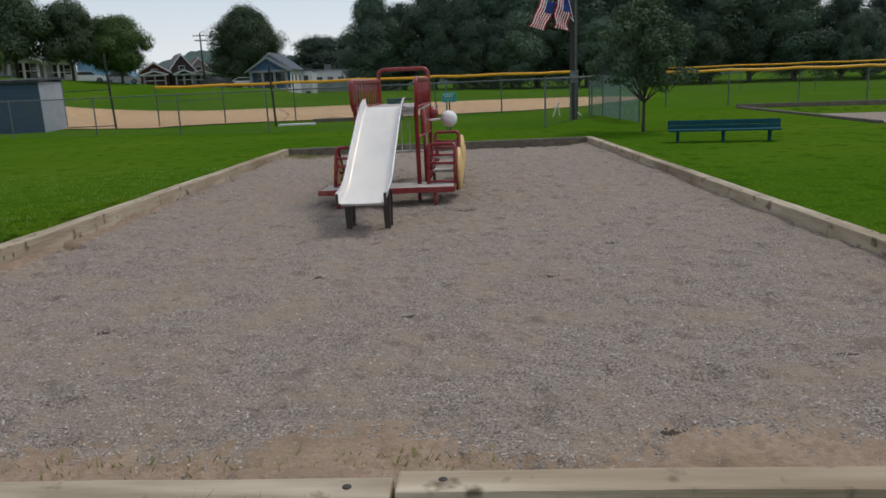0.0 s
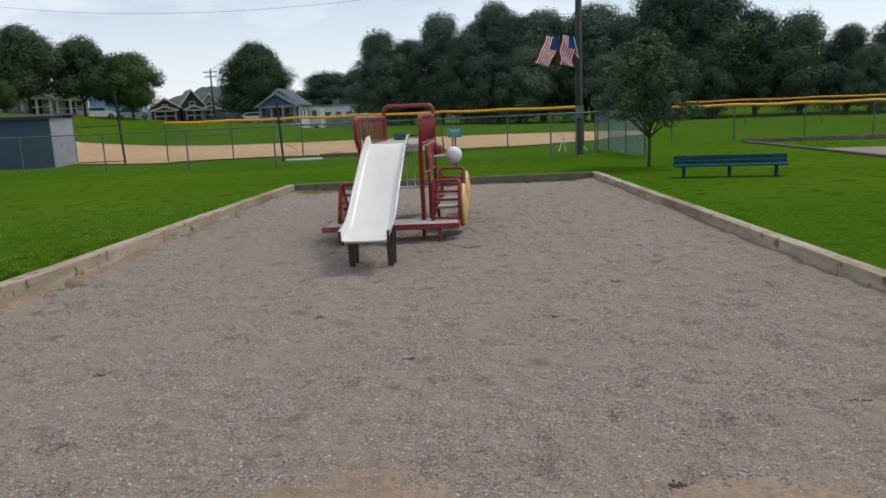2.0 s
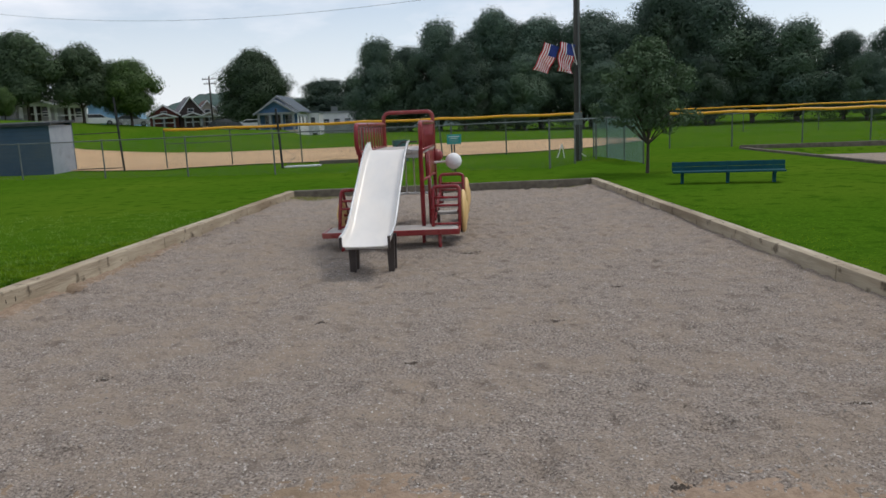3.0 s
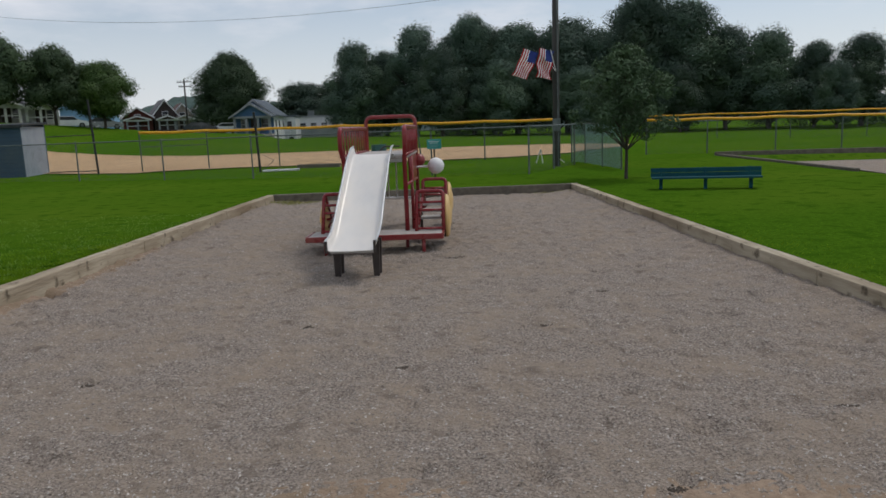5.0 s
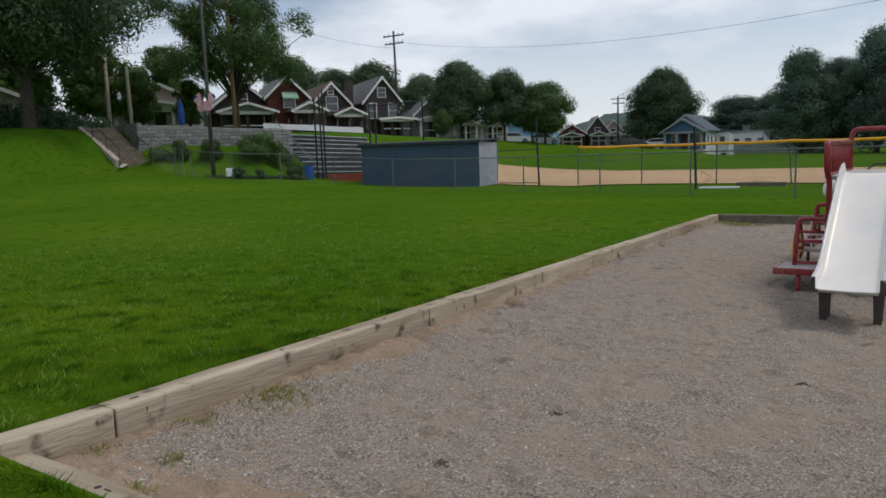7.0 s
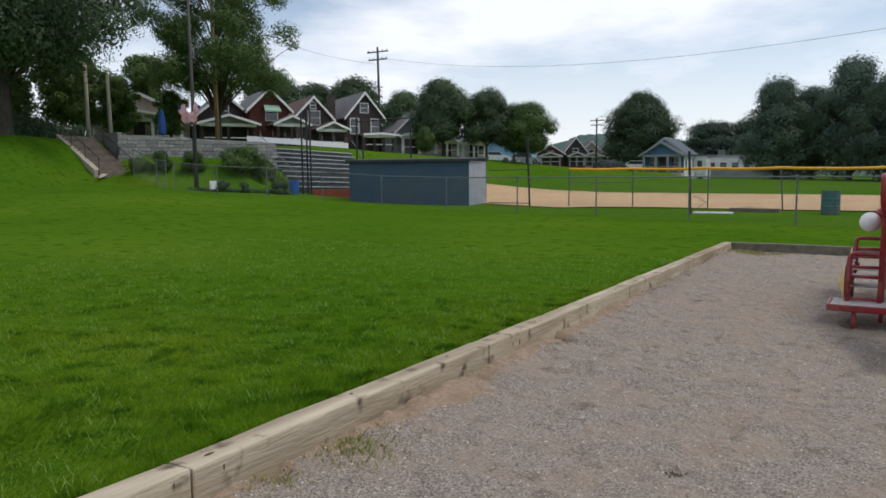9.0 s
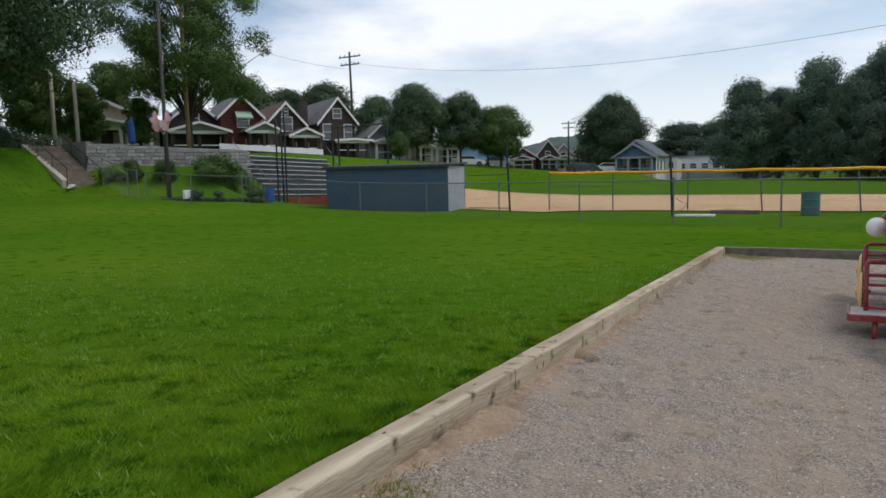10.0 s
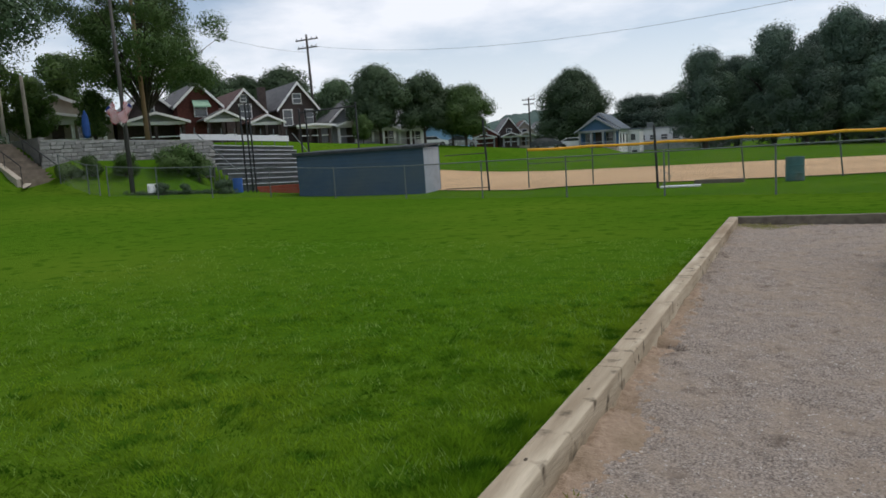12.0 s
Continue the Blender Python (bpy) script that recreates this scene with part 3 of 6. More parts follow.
# ---------- fire-engine slide ----------
def play_structure():
    cx = -0.30
    root = thing("play_slide", (cx, 10.3, GRAVEL_Z), "red tubular fire-engine play structure with a steel slide", "play structure")

    def P(name, bm, mat, parent=root, label="", smooth=False):
        return part(name, bm, mat, parent, label, smooth)

    # slide bed: a trough that runs out level at the foot
    prof = [(-2.10, 0.345), (-1.86, 0.365), (-1.62, 0.42), (-1.40, 0.52), (-1.10, 0.69), (-0.7, 0.905), (-0.3, 1.12), (0.1, 1.28), (0.38, 1.31)]
    # (y, z) from the front of the board, z above the gravel
    fine = []
    for i in range(len(prof) - 1):
        p0, p1, p2, p3 = prof[max(i - 1, 0)], prof[i], prof[i + 1], prof[min(i + 2, len(prof) - 1)]
        for s in range(5):
            t = s / 5
            fine.append(tuple(0.5 * (2 * b + (c - a) * t + (2 * a - 5 * b + 4 * c - d) * t * t + (3 * b - a - 3 * c + d) * t ** 3) for a, b, c, d in zip(p0, p1, p2, p3)))
    fine.append(prof[-1])
    bm = bmesh.new()
    hw = 0.255
    section = [(-hw - 0.022, 0.115), (-hw - 0.012, 0.06), (-hw, 0.012), (-hw + 0.03, 0.0), (0, -0.004), (hw - 0.03, 0.0), (hw, 0.012), (hw + 0.012, 0.06), (hw + 0.022, 0.115)]
    rows = [[bm.verts.new((u, y, z + w)) for u, w in section] for y, z in fine]
    for A, B in zip(rows, rows[1:]):
        for k in range(len(section) - 1):
            bm.faces.new((A[k], A[k + 1], B[k + 1], B[k]))
    bed = P("slide_bed", bm, M_STEEL, label="bright worn stainless steel slide bed", smooth=True)
    mod = bed.modifiers.new("thick", "SOLIDIFY")
    mod.thickness, mod.offset = 0.008, -1
    for s in (-1, 1):
        P("side_rail", tubed([(s * (hw + 0.024), y, z + 0.115) for y, z in fine], 0.014, 8), M_STEEL_EDGE, smooth=True)
        P("end_cap", boxed((s * (hw + 0.012) - 0.014, -2.125, 0.33), (s * (hw + 0.012) + 0.014, -2.095, 0.465), 0.006), M_DARK)
        leg = bmesh.new()
        for y0, w in ((-1.69, 0.05), (-1.48, 0.042)):
            vs = bmesh.ops.create_cube(leg, size=1.0)["verts"]
            for v in vs:
                up = v.co.z > 0
                v.co = Vector((s * 0.225 + v.co.x * (0.092 if up else 0.060), y0 + v.co.y * w, 0.40 if up else -0.14))
        P("slide_leg", leg, M_DARK, label="dark brown tapered steel leg")
    P("slide_crossbar", tubed([(-0.24, -2.0, 0.325), (0.24, -2.0, 0.325)], 0.018, 8), M_STEEL_EDGE)
    P("slide_top_plate", boxed((-0.29, 0.36, 1.26), (0.29, 0.42, 1.315), 0.006), M_STEEL_EDGE)

    # running board
    P("running_board", boxed((-0.93, -0.02, 0.165), (0.93, 0.55, 0.215), 0.012), M_TREAD, label="worn grey running board")
    P("board_edge", boxed((-0.95, -0.055, 0.145), (0.95, -0.022, 0.222), 0.012), M_RED)
    for s in (-1, 1):
        P("board_end", boxed((s * 0.945 - 0.014, -0.02, 0.145), (s * 0.945 + 0.014, 0.55, 0.222), 0.008), M_RED)
        for y, x in ((0.0, 0.68), (0.45, 0.42)):
            P("board_leg", tubed([(s * x, y, -0.15), (s * x, y, 0.165)], 0.026), M_RED, smooth=True)

    # upper deck with its red side guards
    P("deck", boxed((-0.45, 0.43, 1.235), (0.45, 2.98, 1.285), 0.01), M_TREAD, label="grey upper deck")
    for s in (-1, 1):
        x = s * 0.43
        guard = P("guard_frame", tubed(rounded([(x, 0.42, 0.215), (x, 0.42, 1.25), (x * 1.05, 0.31, 1.36), (x * 1.05, 0.31, 1.68), (x, 2.98, 1.68), (x, 2.98, 0.03)], 0.10), 0.032, 12), M_RED, label="red tubular side guard", smooth=True)
        P("guard_rail", tubed([(x * 1.04, 0.33, 1.29), (x, 2.98, 1.29)], 0.024), M_RED, guard, smooth=True)
        for i in range(9):
            y = 0.58 + i * 0.268
            P("baluster", tubed([(x * 1.03, y, 1.29), (x * 1.03, y, 1.66)], 0.014, 8), M_RED, guard, smooth=True)
        P("lower_rail", tubed([(x, 0.42, 0.86), (x, 2.98, 0.80)], 0.022), M_RED, guard, smooth=True)
        for y in (1.3, 1.55):
            P("lower_baluster", tubed([(x, y, 0.83), (x, y, 1.28)], 0.018, 8), M_RED, guard, smooth=True)
        P("side_panel", boxed((x - 0.008, 1.75, 0.84), (x + 0.008, 2.93, 1.27), 0.004), M_RED, label="solid red side panel")
        P("post", tubed([(x, 1.7, 0.0), (x, 1.7, 1.28)], 0.026), M_RED, smooth=True)
    arch = P("arch", tubed(rounded([(-0.43, 3.02, 0.0), (-0.43, 3.02, 1.87), (0.43, 3.02, 1.87), (0.43, 3.02, 0.0)], 0.12, 7), 0.034, 12), M_RED, label="red tubular hoop over the deck", smooth=True)
    P("hoop_bar", tubed([(-0.2, 2.9, 1.285), (-0.12, 2.94, 1.36), (0.15, 2.94, 1.36)], 0.014, 8), M_DARK)

    # white ladder guard at the back
    grille = P("grille_rail", tubed([(-0.42, 2.9, 0.46), (0.42, 2.9, 0.46)], 0.022), M_WHITE, label="white painted grille")
    for i in range(6):
        x = -0.36 + i * 0.144
        P("grille_bar", tubed([(x, 2.9, 0.46), (x, 2.9, 1.24)], 0.013, 8), M_WHITE, grille, smooth=True)
    P("white_panel", boxed((-0.05, 0.44, 1.19), (0.45, 0.46, 1.30), 0.004), M_STEEL_EDGE)

    # fenders, steps, wheels and lamps on both sides
    for s in (-1, 1):
        xi, xo = (0.57, 0.95) if s > 0 else (-0.44, -0.77)
        for y0, lift in ((0.30, 0.0), (1.95, 0.06)):
            zb = 0.215 if lift == 0 else 0.30
            fender = P("fender", tubed(rounded([(xo, y0, zb), (xo, y0 + 0.26, 0.755 + lift), (xi, y0 + 0.26, 0.755 + lift), (xi, y0, zb)], 0.07), 0.026), M_RED, label="red tubular fender hoop", smooth=True)
            P("fender_back", tubed(rounded([(xo, y0 + 0.75, 0.30), (xo, y0 + 0.36, 0.745 + lift), (xi, y0 + 0.36, 0.745 + lift), (xi, y0 + 0.75, 0.30)], 0.07), 0.022), M_RED, fender, smooth=True)
            for f, r in ((0.06, 0.018), (0.52, 0.018), (0.72, 0.018)):
                y, z = y0 + 0.26 * f, zb + (0.755 + lift - zb) * f
                P("rung", tubed([(xi, y, z), (xo, y, z)], r, 8), M_RED, fender, smooth=True)
            k = 1.06 if s > 0 else 0.8
            wheel = P("wheel", moved(lathe([(rr * k, q) for rr, q in [(0.03, -0.055), (0.10, -0.055), (0.16, -0.035), (0.235, -0.03), (0.285, -0.012), (0.30, 0.012), (0.29, 0.03), (0.24, 0.04), (0.12, 0.035), (0.03, 0.03)]], 36), pose(xo + s * (0.055 if s > 0 else 0.04), y0 + 0.42, 0.375 + lift, 0, -90 * s, 0)), M_YELLOW, label="faded yellow plastic wheel", smooth=True)
            # dark disc: the shadow on the wheel's inner side, put into colour
            P("wheel_back", moved(lathe([(0.30 * k, -0.022), (0.30 * k, 0.0), (0.05, 0.004)], 28), pose(xo + s * 0.022, y0 + 0.42, 0.375 + lift, 0, 90, 0)), M_DARK, wheel)
            P("hub", moved(lathe([(0.05, -0.02), (0.05, 0.004), (0.02, 0.01)], 16), pose(xo + s * 0.105, y0 + 0.42, 0.375 + lift, 0, -90 * s, 180)), M_YELLOW, wheel)
            P("axle", tubed([(xo - s * 0.05, y0 + 0.42, 0.375 + lift), (xo + s * 0.06, y0 + 0.42, 0.375 + lift)], 0.02, 8), M_RED, wheel)
        for k, (y, z) in enumerate(((0.98, 0.33), (1.28, 0.40), (1.58, 0.47))):
            P("step", boxed(((xi + xo) / 2 - 0.16, y - 0.11, z - 0.02), ((xi + xo) / 2 + 0.16, y + 0.11, z + 0.02), 0.008), M_TREAD, label="worn grey step")
        for x in (xi, xo):
            P("step_rail", tubed([(x, 0.74, 0.26), (x, 1.9, 0.53)], 0.022), M_RED, smooth=True)
            P("step_leg", tubed([(x, 1.5, -0.03), (x, 1.5, 0.45)], 0.022), M_DARK, smooth=True)
        lamp = P("headlight", moved(ball(0.142), pose(0.775 if s > 0 else -0.63, 2.86, 1.0)), M_WHITE, label="white plastic ball headlight", smooth=True)
        P("lamp_arm", tubed([(s * 0.43, 2.86, 0.985), ((0.66 if s > 0 else -0.52), 2.86, 1.0)], 0.02, 8), M_WHITE, lamp)
        P("lamp_housing", moved(ball(0.115), pose(s * 0.47, 3.02, 1.10)), M_RED, label="red ball lamp", smooth=True)


play_structure()


# ---------- bench, young tree, sign ----------
def player_bench():
    root = thing("park_bench", (6.20, 16.5, GRASS_Z), "long teal-painted bench without armrests on three legs", "bench", rz=-14)
    L = 1.13
    for i, y in enumerate((-0.16, -0.035, 0.09)):
        part("seat_plank", boxed((-L, y - 0.055, 0.235), (L, y + 0.055, 0.27), 0.008), M_BENCH, root)
    for z0, z1, y in ((0.262, 0.36, 0.175), (0.366, 0.465, 0.18)):
        part("back_plank", boxed((-L - 0.02, y - 0.016, z0), (L + 0.02, y + 0.016, z1), 0.008, pose(0, 0, 0, -4)), M_BENCH, root)
    for x in (-0.93, 0.0, 0.92):
        leg = part("leg", boxed((x - 0.035, -0.06, -0.06), (x + 0.035, 0.03, 0.235), 0.006), M_BENCH, root)
        part("bracket", boxed((x - 0.03, -0.2, 0.205), (x + 0.03, 0.19, 0.235), 0.006), M_BENCH, leg)
        part("back_support", tubed([(x, 0.17, 0.22), (x, 0.225, 0.46)], 0.02, 8), M_BENCH, leg)


player_bench()


def leaf_cloud(count, centres, size, rng, squash=0.78, flat=0.24, simple=False):
    """Many small leaf sprays on the outside of clumps. centres: (point, radius). simple: one triangle a spray, for far crowns."""
    total = sum(r * r for _, r in centres)
    verts, faces = [], []
    for c, r in centres:
        c = Vector(c)
        for _ in range(max(int(count * r * r / total), 4)):
            d = Vector((rng.gauss(0, 1), rng.gauss(0, 1), rng.gauss(0, 1))).normalized()
            wave = 1.0 + 0.30 * noise.noise(c + d * 2.3)
            p = c + Vector((d.x, d.y, d.z * squash)) * r * wave * (rng.random() ** 0.33) * (1.0 if rng.random() < 0.88 else rng.uniform(1.0, 1.22))
            n = (d + Vector((rng.gauss(0, flat), rng.gauss(0, flat), rng.gauss(0, flat) + 0.2))).normalized()
            a = Matrix.Rotation(rng.uniform(0, 6.28), 3, n) @ n.orthogonal().normalized()
            b = n.cross(a)
            s = size * rng.uniform(0.6, 1.35)
            k = len(verts)
            if simple:
                verts += [p - a * s, p + a * s * 0.6 + b * s * 0.55, p + a * s * 0.6 - b * s * 0.55]
                faces.append((k, k + 1, k + 2))
            else:
                verts += [p - a * s, p - b * s * 0.5 + a * s * 0.1, p + a * s - n * s * 0.25, p + b * s * 0.5 + a * s * 0.1]
                faces += [(k, k + 1, k + 2), (k, k + 2, k + 3)]
    return verts, faces


def tree(name, at, label, tall, spread, bare, seed, leaves, size, material=None, trunk=0.3, clumps=26, shape=1.0, category="tree", bark=None, airy=1.0, limbs=False, simple=True):
    """A tapered trunk with limbs, and a crown of leaf clumps about the limb ends.
    tall: whole height; spread: crown radius; bare: height of the first limbs."""
    rng = random.Random(seed)
    root = thing(name, (at[0], at[1], at[2] - 0.05), label, category)
    crown_h = tall - bare
    bm = bmesh.new()
    bend = [Vector((rng.uniform(-0.03, 0.03) * tall * i / 5, rng.uniform(-0.03, 0.03) * tall * i / 5, (tall * 0.86) * i / 5)) for i in range(6)]
    tube(bm, [Vector((0, 0, -0.1)), Vector((0, 0, 0.15)), *bend[1:]], trunk, 9, r2=trunk * 0.12)
    centres = []
    for i in range(clumps):
        f = (i + 0.5) / clumps
        h = bare + crown_h * (0.10 + 0.78 * f)
        w = math.sin(math.pi * min(max((0.12 + 0.85 * f) ** shape, 0.0), 1.0)) ** 0.6
        ang = i * 2.4 + rng.uniform(-0.4, 0.4)
        rad = spread * w * rng.uniform(0.12, 0.74)
        c = Vector((math.cos(ang) * rad, math.sin(ang) * rad, h))
        r = spread * rng.choice((0.16, 0.22, 0.27, 0.33, 0.38)) * airy
        centres.append((c, r))
        if i % 2 == 0:
            base = bend[min(int(1 + 3.5 * f), 4)] * 1.0
            base = Vector((base.x, base.y, max(bare * 0.8, h - rad * 0.9 - 0.1 * tall)))
            mid = base.lerp(c, 0.5) + Vector((0, 0, 0.04 * tall))
            if limbs:
                part("limb", tubed([base, mid, c], trunk * 0.34 * (1 - 0.5 * f), 6, r2=trunk * 0.05), bark or M_BARK, root)
            else:
                tube(bm, [base, mid, c], trunk * 0.34 * (1 - 0.5 * f), 6, r2=trunk * 0.05)
    part("trunk", bm, bark or M_BARK, root, smooth=True)
    verts, faces = leaf_cloud(leaves * 2, centres, size * 0.74, rng, simple=True) if simple else leaf_cloud(leaves, centres, size, rng)
    raw("crown", verts, faces, material or M_LEAF, root)
    return root


tree("young_tree", (5.26, 20.1, GRASS_Z), "slender young tree with an airy green crown", 3.75, 1.95, 1.0, 5, 10500, 0.050, M_LEAF_DARK, 0.055, 100, 0.50, "tree", airy=0.46, limbs=True, simple=False)


def notice_sign():
    root = thing("notice_sign", (0.08, 22.3, GRASS_Z), "small teal notice plate on a thin steel post", "sign")
    part("post", tubed([(0, 0, -0.3), (0, 0, 1.2)], 0.022, 8), M_DARK, root)
    plate = part("plate", boxed((-0.21, -0.035, 0.92), (0.21, -0.022, 1.2), 0.004), M_SIGNTEAL, root, "teal plate with pale print")
    for z, w in ((1.14, 0.17), (1.09, 0.13), (1.03, 0.16), (0.98, 0.12)):
        part("print_bar", boxed((-w, -0.040, z - 0.009), (w * 0.9, -0.037, z + 0.009)), M_FLAGWHITE if z > 1.05 else M_SCREEN, plate)


notice_sign()


def flag(parent, at, canton, drop, wide, tall_):
    """A striped flag hanging from its staff: stripes and canton are woven in as faces of their own."""
    nx, ny = 20, 13
    verts, faces, mats = [], [], []
    for j in range(ny + 1):
        for i in range(nx + 1):
            u, v = i / nx, j / ny
            y = 0.11 * math.sin(u * 10 + v * 3) * (0.3 + u) + 0.03 * math.sin(v * 7)
            verts.append((u * wide, y, -v * tall_ - drop * u * u))
    for j in range(ny):
        for i in range(nx):
            a = j * (nx + 1) + i
            faces.append((a, a + 1, a + nx + 2, a + nx + 1))
            mats.append(2 if (i < canton and j < 7) else (0 if j % 2 == 0 else 1))
    ob = raw("flag", verts, faces, (M_FLAGRED, M_FLAGWHITE, M_FLAGBLUE), parent, mats)
    ob.matrix_basis = at
    return ob


def flag_mast():
    root = thing("flag_mast", (4.28, 27.2, GRASS_Z), "tall weathered grey pole carrying two striped flags", "pole")
    part("pole", tubed([(0, 0, -0.2), (0.02, 0, 3.0), (0.04, 0, 9.5)], 0.14, 12, r2=0.10), M_POLEGREY, root, smooth=True)
    part("conduit", tubed([(0.06, -0.14, 0.0), (0.07, -0.13, 8.0)], 0.02, 6), M_GALV, root)
    boxp = part("meter_box", boxed((-0.14, -0.24, 1.27), (0.14, -0.13, 1.70), 0.01), M_GALV, root, "pale grey meter box")
    part("latch", boxed((0.05, -0.255, 1.42), (0.09, -0.242, 1.5), 0.003), M_DARK, boxp)
    for k, (dx, dz, tip) in enumerate(((-0.85, 0.0, -0.95), (-0.15, 0.02, -0.35))):
        staff = part("staff", tubed([(0.0, -0.16, 3.35), (tip * 0.55, -0.3 - 0.1 * k, 4.05)], 0.014, 6), M_WHITE, root)
        fly, up_ = (Vector((-0.32, 0.05, -0.95)), Vector((0.93, 0.1, -0.28))) if k == 0 else (Vector((-0.22, 0.0, -0.95)), Vector((0.85, 0.2, 0.35)))
        fly.normalize()
        up_ = (up_ - fly * up_.dot(fly)).normalized()
        side_ = up_.cross(fly)
        at = Matrix(((fly.x, side_.x, up_.x, -0.62 + 0.55 * k), (fly.y, side_.y, up_.y, -0.3), (fly.z, side_.z, up_.z, 3.98 + 0.04 * k), (0, 0, 0, 1)))
        flag(root, at, 8, 0.12 if k == 0 else -0.10, 0.98, 0.54)


flag_mast()


# ---------- fences ----------
def chain_link(parent, a, b, za, zb, tall_, pitch=0.075, wire=0.0010):
    """Crossing diagonal wires between two posts."""
    A, B = Vector((*a, za)), Vector((*b, zb))
    L = (B - A).length
    verts, faces = [], []
    up = Vector((0, 0, tall_))
    nrm = (B - A).cross(up).normalized() * wire
    n = int(L / pitch)
    lean = tall_ / L
    for i in range(-int(tall_ / pitch), n + int(tall_ / pitch) + 1):
        for s in (1, -1):
            u0 = i * pitch / L
            u1 = u0 + s * lean
            lo, hi = 0.0, 1.0
            if u1 != u0:
                t0, t1 = sorted(((0 - u0) / (u1 - u0), (1 - u0) / (u1 - u0)))
                lo, hi = max(lo, t0), min(hi, t1)
            if hi - lo < 0.02:
                continue
            p = A.lerp(B, u0 + (u1 - u0) * lo) + up * lo
            q = A.lerp(B, u0 + (u1 - u0) * hi) + up * hi
            w = (q - p).normalized().cross(nrm).normalized() * wire
            k = len(verts)
            verts += [p + w, p - w + nrm, p - w - nrm, q + w, q - w + nrm, q - w - nrm]
            faces += [(k, k + 1, k + 4, k + 3), (k + 1, k + 2, k + 5, k + 4), (k + 2, k, k + 3, k + 5)]
    ob = raw("chain_link", verts, faces, M_GREENPIPE, parent)
    ob["kind"] = "stuff"
    return ob


def fence(name, posts, tall_, label, pipe, post_r=0.028, rail_r=0.021, mesh=True, rail=True, lean=None):
    root = thing(name, (0, 0, 0), label, "fence", kind="structure")
    for i, (x, y, z) in enumerate(posts):
        dx, dy = (lean[i] if lean else (0, 0))
        p = part("post", tubed([(x, y, z - 0.3), (x + dx, y + dy, z + tall_ + 0.02)], post_r, 8), pipe, root)
        part("post_cap", moved(lathe([(post_r * 1.2, 0), (post_r * 1.2, 0.025), (post_r * 0.6, 0.05)], 8), pose(x + dx, y + dy, z + tall_ + 0.015)), pipe, p)
    for a, b in zip(posts, posts[1:]):
        if rail:
            part("top_rail", tubed([(a[0], a[1], a[2] + tall_), (b[0], b[1], b[2] + tall_)], rail_r, 8), pipe, root)
        if mesh:
            chain_link(root, a[:2], b[:2], a[2] + 0.04, b[2] + 0.04, tall_ - 0.05)
    return root


near_posts = [(5.02, 27.8), (4.0, 25.6), (2.97, 23.4), (-0.1, 24.36), (-3.17, 25.31), (-6.56, 26.36), (-10.23, 27.5), (-14.08, 28.69), (-18.27, 29.9), (-22.9, 31.2), (-26.59, 30.91), (-27.93, 28.24), (-30.23, 27.06), (-33.73, 27.19)]
fence("chain_link_fence", [(x, y, float(height(x, y)) - 0.03) for x, y in near_posts], 1.5, "galvanised chain-link fence along the lawn", M_GALV)
fence("chain_link_fence_gate", [(x, y, float(height(x, y)) - 0.03) for x, y in ((-34.5, 27.3), (-36.03, 27.9), (-39.64, 29.02))], 1.55, "galvanised chain-link fence with a narrow gate", M_GALV)


def screen_fence():
    root = thing("screened_fence", (0, 0, 0), "short chain-link fence run with green windscreen", "fence", kind="structure")
    pts = [(5.15, 29.4), (5.5, 28.3), (5.70, 25.9), (5.95, 24.0)]
    for x, y in pts:
        part("post", tubed([(x, y, -0.3), (x, y, 1.42)], 0.028, 8), M_GREENPIPE, root)
    for a, b in zip(pts, pts[1:]):
        part("top_rail", tubed([(*a, 1.42), (*b, 1.42)], 0.02, 8), M_GREENPIPE, root)
        chain_link(root, a, b, -0.02, -0.02, 1.42, 0.045, 0.0032).data.materials[0] = M_SCREEN


screen_fence()


def capped_fence(name, posts, tall_, label, leans=None):
    """The ball field's fence with a thick yellow tube along its top."""
    root = fence(name, posts, tall_, label, M_GREENPIPE, 0.032, 0.02, mesh=True, lean=leans)
    rng = random.Random(4)
    pts = []
    for a, b in zip(posts, posts[1:]):
        for i in range(8):
            f = i / 8
            sag = -0.03 * math.sin(math.pi * f) + rng.uniform(-0.008, 0.008)
            pts.append((a[0] + (b[0] - a[0]) * f, a[1] + (b[1] - a[1]) * f, a[2] + (b[2] - a[2]) * f + tall_ + 0.03 + sag))
    pts.append((posts[-1][0], posts[-1][1], posts[-1][2] + tall_ + 0.03))
    part("fence_cap", tubed(pts, 0.062, 10), M_CAP, root, "yellow corrugated plastic fence cap", smooth=True)
    return root


def on_land(pts, dz=-0.03):
    return [(x, y, float(height(x, y)) + dz) for x, y in pts]


cap_a = [(-14.2, 34.7), (-11.3, 35.5), (-7.8, 35.2), (-4.65, 34.8), (-1.0, 34.4), (1.9, 34.4), (5.3, 34.2)]
capped_fence("ball_field_fence", [(x, y, z) for (x, y, z) in zip([p[0] for p in cap_a], [p[1] for p in cap_a], (0.0, -0.02, -0.04, -0.05, -0.08, -0.10, -0.12))], 1.76,
             "chain-link ball field fence with a yellow tube cap", [(0, 0), (0, 0), (0, 0), (-0.14, 0), (-0.16, 0), (0, 0), (0, 0)])
cap_b = [(9.1, 33.8), (11.7, 33.5), (14.6, 33.3), (17.4, 33.2), (20.3, 33.2), (23.3, 33.2)]
capped_fence("ball_field_fence_east", on_land(cap_b), 1.52, "chain-link ball field fence with a yellow tube cap")
cap_c = [(16.0, 62.0), (20.5, 58.5), (25.0, 56.0), (29.5, 54.0), (34.0, 52.5), (39, 51)]
